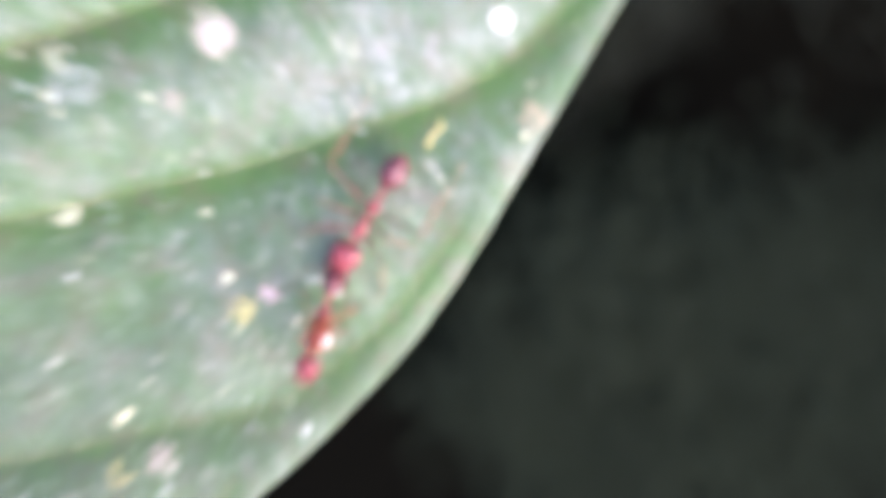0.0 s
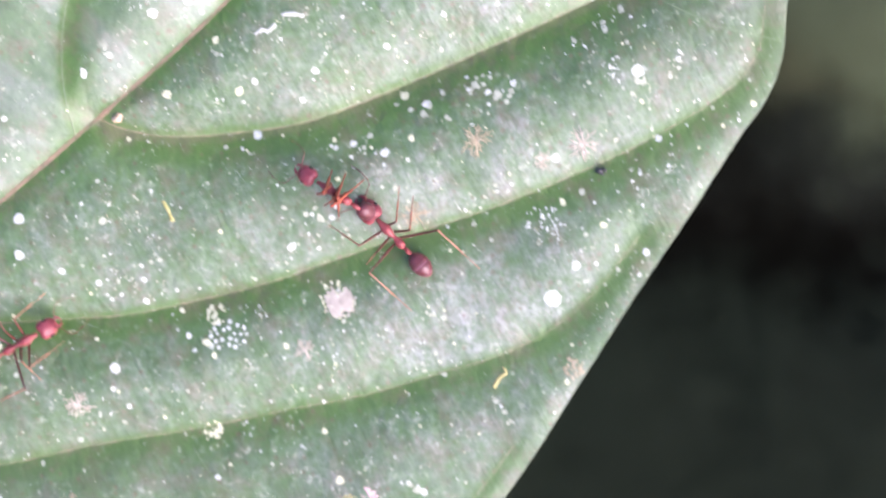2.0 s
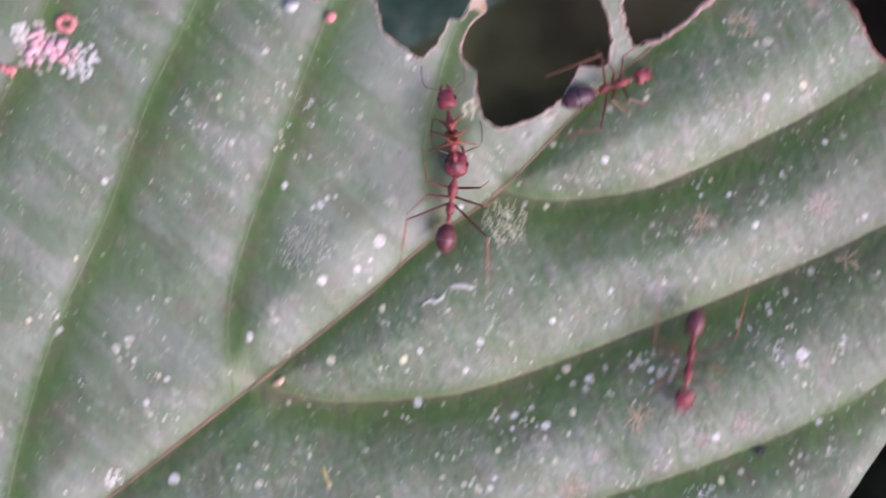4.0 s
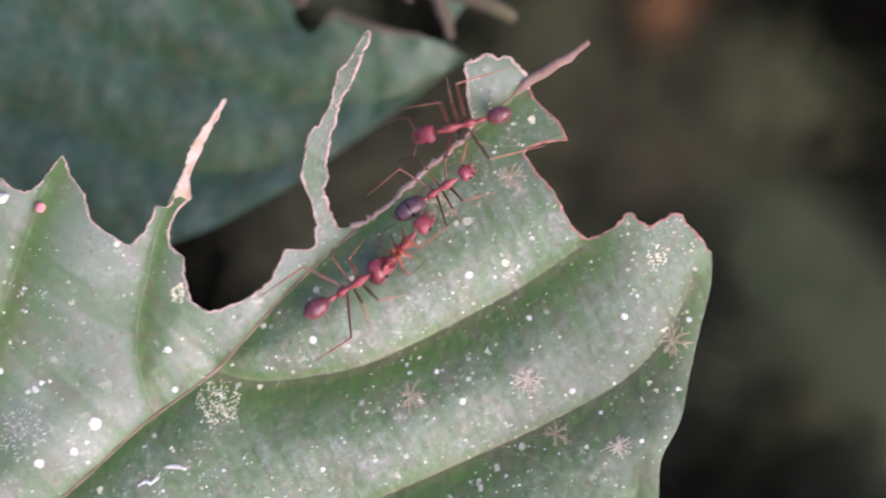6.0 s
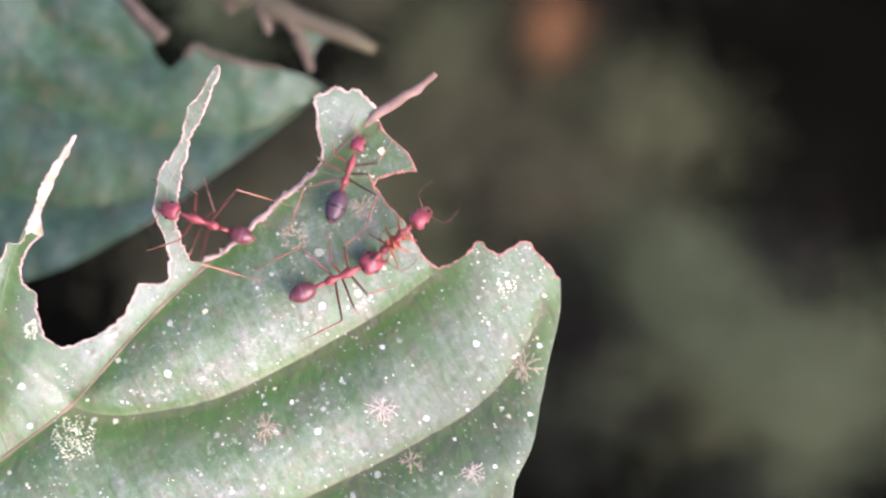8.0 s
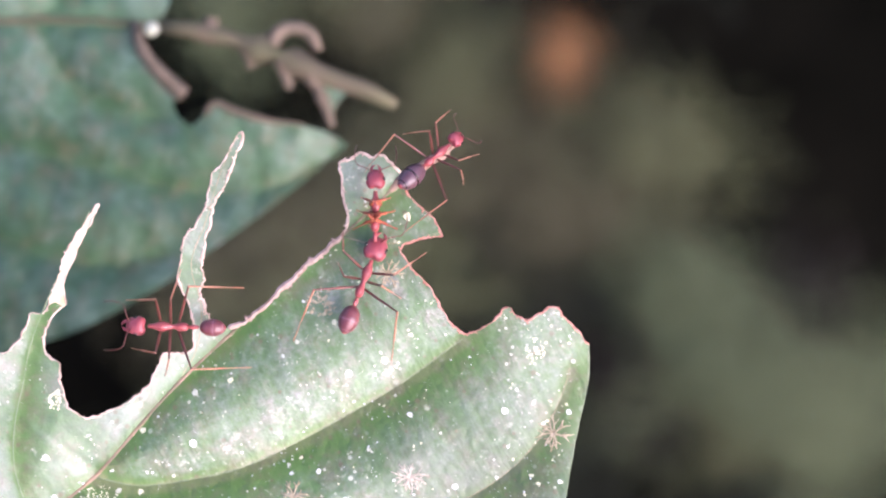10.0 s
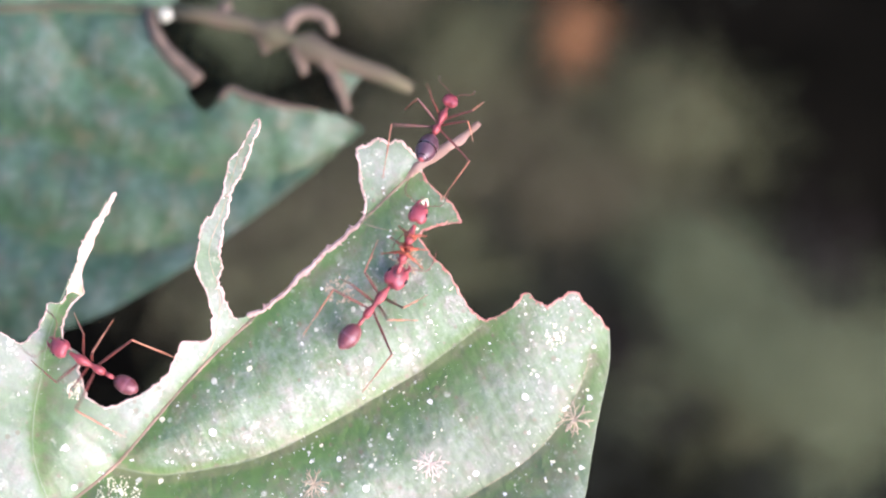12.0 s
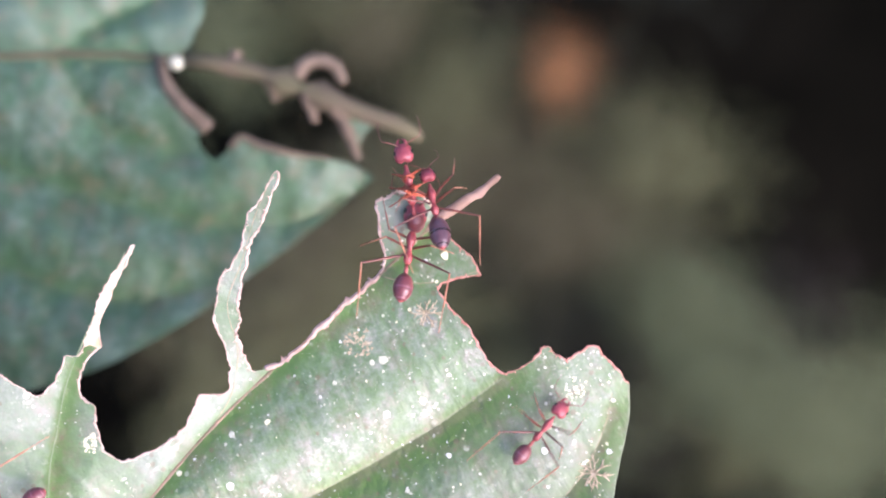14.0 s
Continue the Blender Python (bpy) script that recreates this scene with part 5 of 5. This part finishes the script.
SCOUT = [(0, -50.0, -2.0, -60), (1, -44.0, -9.0, -50), (2.2, -34.0, -13.5, -10), (3, -26.5, -9.3, 30), (3.5, -22.0, -5.4, 14), (3.7, -19.5, -5.0, 11), (4, -18.3, -4.8, 21), (4.2, -16.7, -3.9, 32), (5.2, -12.5, -1.3, 35), (6.3, -7.4, 1.9, 33), (6.5, -7.0, 1.9, 41), (6.7, -6.9, 1.6, 47), (7, -6.1, 1.8, 49), (7.5, -5.2, 2.7, 63), (8, -4.0, 5.3, 70), (8.5, -2.7, 8.1, 66), (9, -1.4, 10.4, 56), (9.2, -0.6, 10.6, 50), (11.3, 2.2, 13.3, 33), (11.5, 1.8, 13.4, 38), (12, -0.1, 13.2, 63), (12.5, -1.6, 11.9, 90), (13, -2.5, 11.4, 112), (13.5, -2.8, 12.1, 101), (14, -2.2, 11.2, 100)]
EDGER = [(0, -4.5, 9.3, -40), (3, -4.2, 9.0, -60), (5.2, -5.0, 8.0, -150), (6.3, -8.1, 5.8, -166), (6.5, -9.0, 5.3, -163), (6.7, -10.2, 3.9, -155), (7, -11.6, 2.7, -151), (7.5, -13.6, 1.9, -166), (8, -15.5, 1.5, -200), (8.5, -17.4, 0.4, -193), (9, -18.7, -0.5, -181), (9.2, -18.9, -0.5, -186), (11.3, -22.3, -4.5, -171), (11.5, -23.2, -5.5, -169), (12, -27.7, -4.9, -211), (12.5, -29.2, -4.0, -238), (13, -29.7, -8.4, -182), (13.5, -32.8, -10.5, -154), (14, -36.3, -12.4, -151)]
COMER = [(0, -78.0, -70.0, 20), (5.5, -76.0, -69.0, 20), (8, -52.0, -63.0, 25), (10.5, -24.0, -48.0, 35), (12, -8.0, -31.0, 55), (12.9, -1.0, -20.5, 70), (13.5, 1.8, -12.9, 68), (13.7, 2.4, -9.7, 56), (14, 5.9, -6.7, 48)]


def glide(rows, t):
    """Place and heading between rows, on a smooth monotone curve."""
    a = np.array(rows, float)
    ts = a[:, 0]
    if t <= ts[0]:
        return a[0, 1:]
    if t >= ts[-1]:
        return a[-1, 1:]
    i = int(np.searchsorted(ts, t) - 1)
    h = ts[i + 1] - ts[i]
    u = (t - ts[i]) / h
    sec = (a[i + 1, 1:] - a[i, 1:]) / h

    def slope(k):
        if k == 0 or k == len(a) - 1:
            return np.zeros(3)
        l, r = (a[k, 1:] - a[k - 1, 1:]) / (ts[k] - ts[k - 1]), (a[k + 1, 1:] - a[k, 1:]) / (ts[k + 1] - ts[k])
        return np.where(l * r > 0, 2 * l * r / (l + r + 1e-12), 0.0)
    m0, m1 = slope(i), slope(i + 1)
    return (2 * u ** 3 - 3 * u ** 2 + 1) * a[i, 1:] + (u ** 3 - 2 * u ** 2 + u) * h * m0 + (-2 * u ** 3 + 3 * u ** 2) * a[i + 1, 1:] + (u ** 3 - u ** 2) * h * m1


def body_pose(state, lift=0.0, nod=0.0):
    x, y, turn = state
    z = float(leaf_height(x, y)[0]) + BODY + lift
    c, s = math.cos(radians(turn)), math.sin(radians(turn))
    h = leaf_height(np.array([x + 2.5 * c, x - 2.5 * c]), np.array([y + 2.5 * s, y - 2.5 * s]))
    tip = math.degrees(math.atan2(h[0] - h[1], 5.0)) * 0.6
    return Matrix.Translation((x * MM, y * MM, z * MM)) @ pose(0, 0, 0, 0, 0, turn) @ pose(0, 0, 0, 0, -tip - nod, 0)


def legs_of(ant):
    """Femurs of an ant in the order front, mid, rear, each left then right."""
    return [o for o in ant.children if o.name.split(".")[0] == "leg"]


def march(ant, rows, lifts=(), nods=(), size=1.0):
    """Keys an ant along its rows with a six-legged step: three feet stand while three swing."""
    times = [round(0.1 * k, 1) for k in range(141)]
    states = [glide(rows, t) for t in times]
    lift = [float(np.interp(t, *zip(*lifts))) if lifts else 0.0 for t in times]
    nod = [float(np.interp(t, *zip(*nods))) if nods else 0.0 for t in times]
    poses = [body_pose(s, l + BODY * (size - 1), n) for s, l, n in zip(states, lift, nod)]
    ant.scale = (size, size, size)
    gone = [0.0]
    for a, b in zip(states, states[1:]):
        gone.append(gone[-1] + (math.hypot(b[0] - a[0], b[1] - a[1]) + abs(b[2] - a[2]) * 0.035) / 3.6)
    gone = np.array(gone)
    walk(ant, [(t, LEAF @ p) for t, p in zip(times, poses)])
    # feelers sway while it walks
    head = next(o for o in ant.children if o.name.split(".")[0] == "head")
    for n, feel in enumerate(o for o in head.children if o.name.split(".")[0] == "antenna"):
        pace = 5.0 + 0.7 * n + 0.3 * (len(rows) % 5)
        walk(feel, [(t, pose(0, 0, 0, 0, 7 * math.sin(pace * t * 0.8 + n), 11 * math.sin(pace * t + 2 * n + len(rows)))) for t in times])
    k = 0
    for pair in ("front", "mid", "rear"):
        for side in (1, -1):
            femur = legs_of(ant)[k]
            shin = femur.children[0]
            k += 1
            upper, lower = LENGTHS[pair]
            home = HOME[pair]
            off = 0.5 if (pair == "mid") == (side == 1) else 0.0
            wobble = random.Random(k + len(rows))
            hx, hy = home[0] + wobble.uniform(-0.3, 0.3), side * (home[1] + wobble.uniform(-0.3, 0.3))

            def planted(cycle):
                """Where the foot stands in that cycle, on the leaf."""
                g = min(max(cycle + 0.3 + off, 0.0), gone[-1])
                i = int(np.argmin(np.abs(gone - g)))
                x, y, turn = states[i]
                c, s = math.cos(radians(turn)), math.sin(radians(turn))
                fx, fy = x + size * (c * hx - s * hy), y + size * (s * hx + c * hy)
                return Vector((fx, fy, float(leaf_height(fx, fy)[0])))
            cache, leg_rows, shin_rows = {}, [], []
            for t, g, p in zip(times, gone, poses):
                cycle = math.floor(g - off)
                phase = g - off - cycle
                for c in (cycle, cycle + 1):
                    if c not in cache:
                        cache[c] = planted(c)
                if phase < 0.6:
                    foot = cache[cycle]
                else:
                    u = (phase - 0.6) / 0.4
                    foot = cache[cycle].lerp(cache[cycle + 1], u * u * (3 - 2 * u)) + Vector((0, 0, 0.9 * math.sin(math.pi * u)))
                local = p.inverted() @ (foot * MM) / (MM * size)
                x, y = COXA[pair]
                a, b = bend_leg((x, side * y, -0.2), local, upper, lower, side)
                leg_rows.append((t, a))
                shin_rows.append((t, b))
            walk(femur, leg_rows)
            walk(shin, shin_rows)


ant_master = build_ant("red weaver ant with maroon gaster carrying another ant in its jaws")
carrier = ant_master
captive = copy_thing(carrier, Matrix())
tagged(captive, "red weaver ant held in the jaws of another, legs folded")
waiter = copy_thing(carrier, Matrix())
tagged(waiter, "red weaver ant standing on the green leaf")
runner = copy_thing(carrier, Matrix())
tagged(runner, "red weaver ant running down the leaf")
scout = copy_thing(carrier, Matrix())
tagged(scout, "red weaver ant with dark banded gaster near the bitten tip")
edger = copy_thing(carrier, Matrix())
tagged(edger, "red weaver ant climbing along the bitten leaf edge")
comer = copy_thing(carrier, Matrix())
tagged(comer, "red weaver ant walking up the leaf near its margin")


def reshape(ant, head_size, gaster_size=1.0):
    """Ants of one nest differ in the size of head and gaster."""
    for o in ant.children:
        kind = o.name.split(".")[0]
        if kind in ("head", "gaster"):
            k = head_size if kind == "head" else gaster_size
            long = k * k if k > 1 else k
            o.matrix_basis = o.matrix_basis @ Matrix.Diagonal((long, k, k, 1))


for who, head_size, gaster_size in ((captive, 0.82, 0.9), (waiter, 0.88, 1.0), (runner, 0.86, 1.0), (scout, 0.76, 1.18), (edger, 0.82, 0.88), (comer, 0.9, 1.0)):
    reshape(who, head_size, gaster_size)
for o in scout.children:
    if o.name.split(".")[0] == "gaster":
        o.data = o.data.copy()
        o.data.materials[0], o.data.materials[1] = PURPLE, ANT_DARK


def fold_captive():
    """Legs drawn in and gaster tucked under, as a carried ant holds them."""
    folded = [(1.2, 0.9, -0.9), (0.2, 1.2, -0.8), (-0.9, 1.1, -0.9)]
    k = 0
    for pair, foot in zip(("front", "mid", "rear"), folded):
        for side in (1, -1):
            femur = legs_of(captive)[k]
            k += 1
            x, y = COXA[pair]
            upper, lower = LENGTHS[pair]
            a, b = bend_leg((x, side * y, -0.2), (foot[0], side * foot[1], foot[2]), upper * 0.8, lower * 0.8, 0.25 * side)
            femur.matrix_basis, femur.children[0].matrix_basis = a, b
            for limb in (femur, femur.children[0]):
                limb.data = limb.data.copy()
                limb.data.transform(Matrix.Diagonal((1, 1.5, 1.5, 1)))
                limb.data.materials[0] = ANT_FOLD
    for o in captive.children:
        if o.name.split(".")[0] == "gaster":
            o.matrix_basis = pose(-2.75 * MM, 0, -0.95 * MM, 0, -50, 0) @ Matrix.Diagonal((0.9, 0.9, 0.9, 1))


fold_captive()


# ---- everything that moves ----
def motions():
    march(carrier, CARRIER, (), [(0, 0), (8.8, 0), (9.1, -14), (10, 0), (11.9, 0), (12.5, -16), (13.0, -22), (13.5, -14), (14, -12)])
    rows = []
    for k in range(141):
        t = round(0.1 * k, 1)
        s = glide(CAPTIVE, t)
        rows.append((t, LEAF @ body_pose(s, 0.75, 4)))
    walk(captive, rows)
    march(waiter, WAITER)
    march(runner, RUNNER)
    march(scout, SCOUT, [(0, 0), (4.2, 0), (6.3, 0.9), (7.2, 0.6), (8, 0), (8.5, 0.7), (9.2, 1.0), (14, 1.2)], [(0, 0), (8.0, 0), (8.5, -20), (9.2, -26), (11.3, -26), (12.0, -36), (12.5, -34), (13.0, -20), (13.5, -38), (14.0, -28)], 0.88)
    march(edger, EDGER)
    march(comer, COMER, size=0.78)


motions()
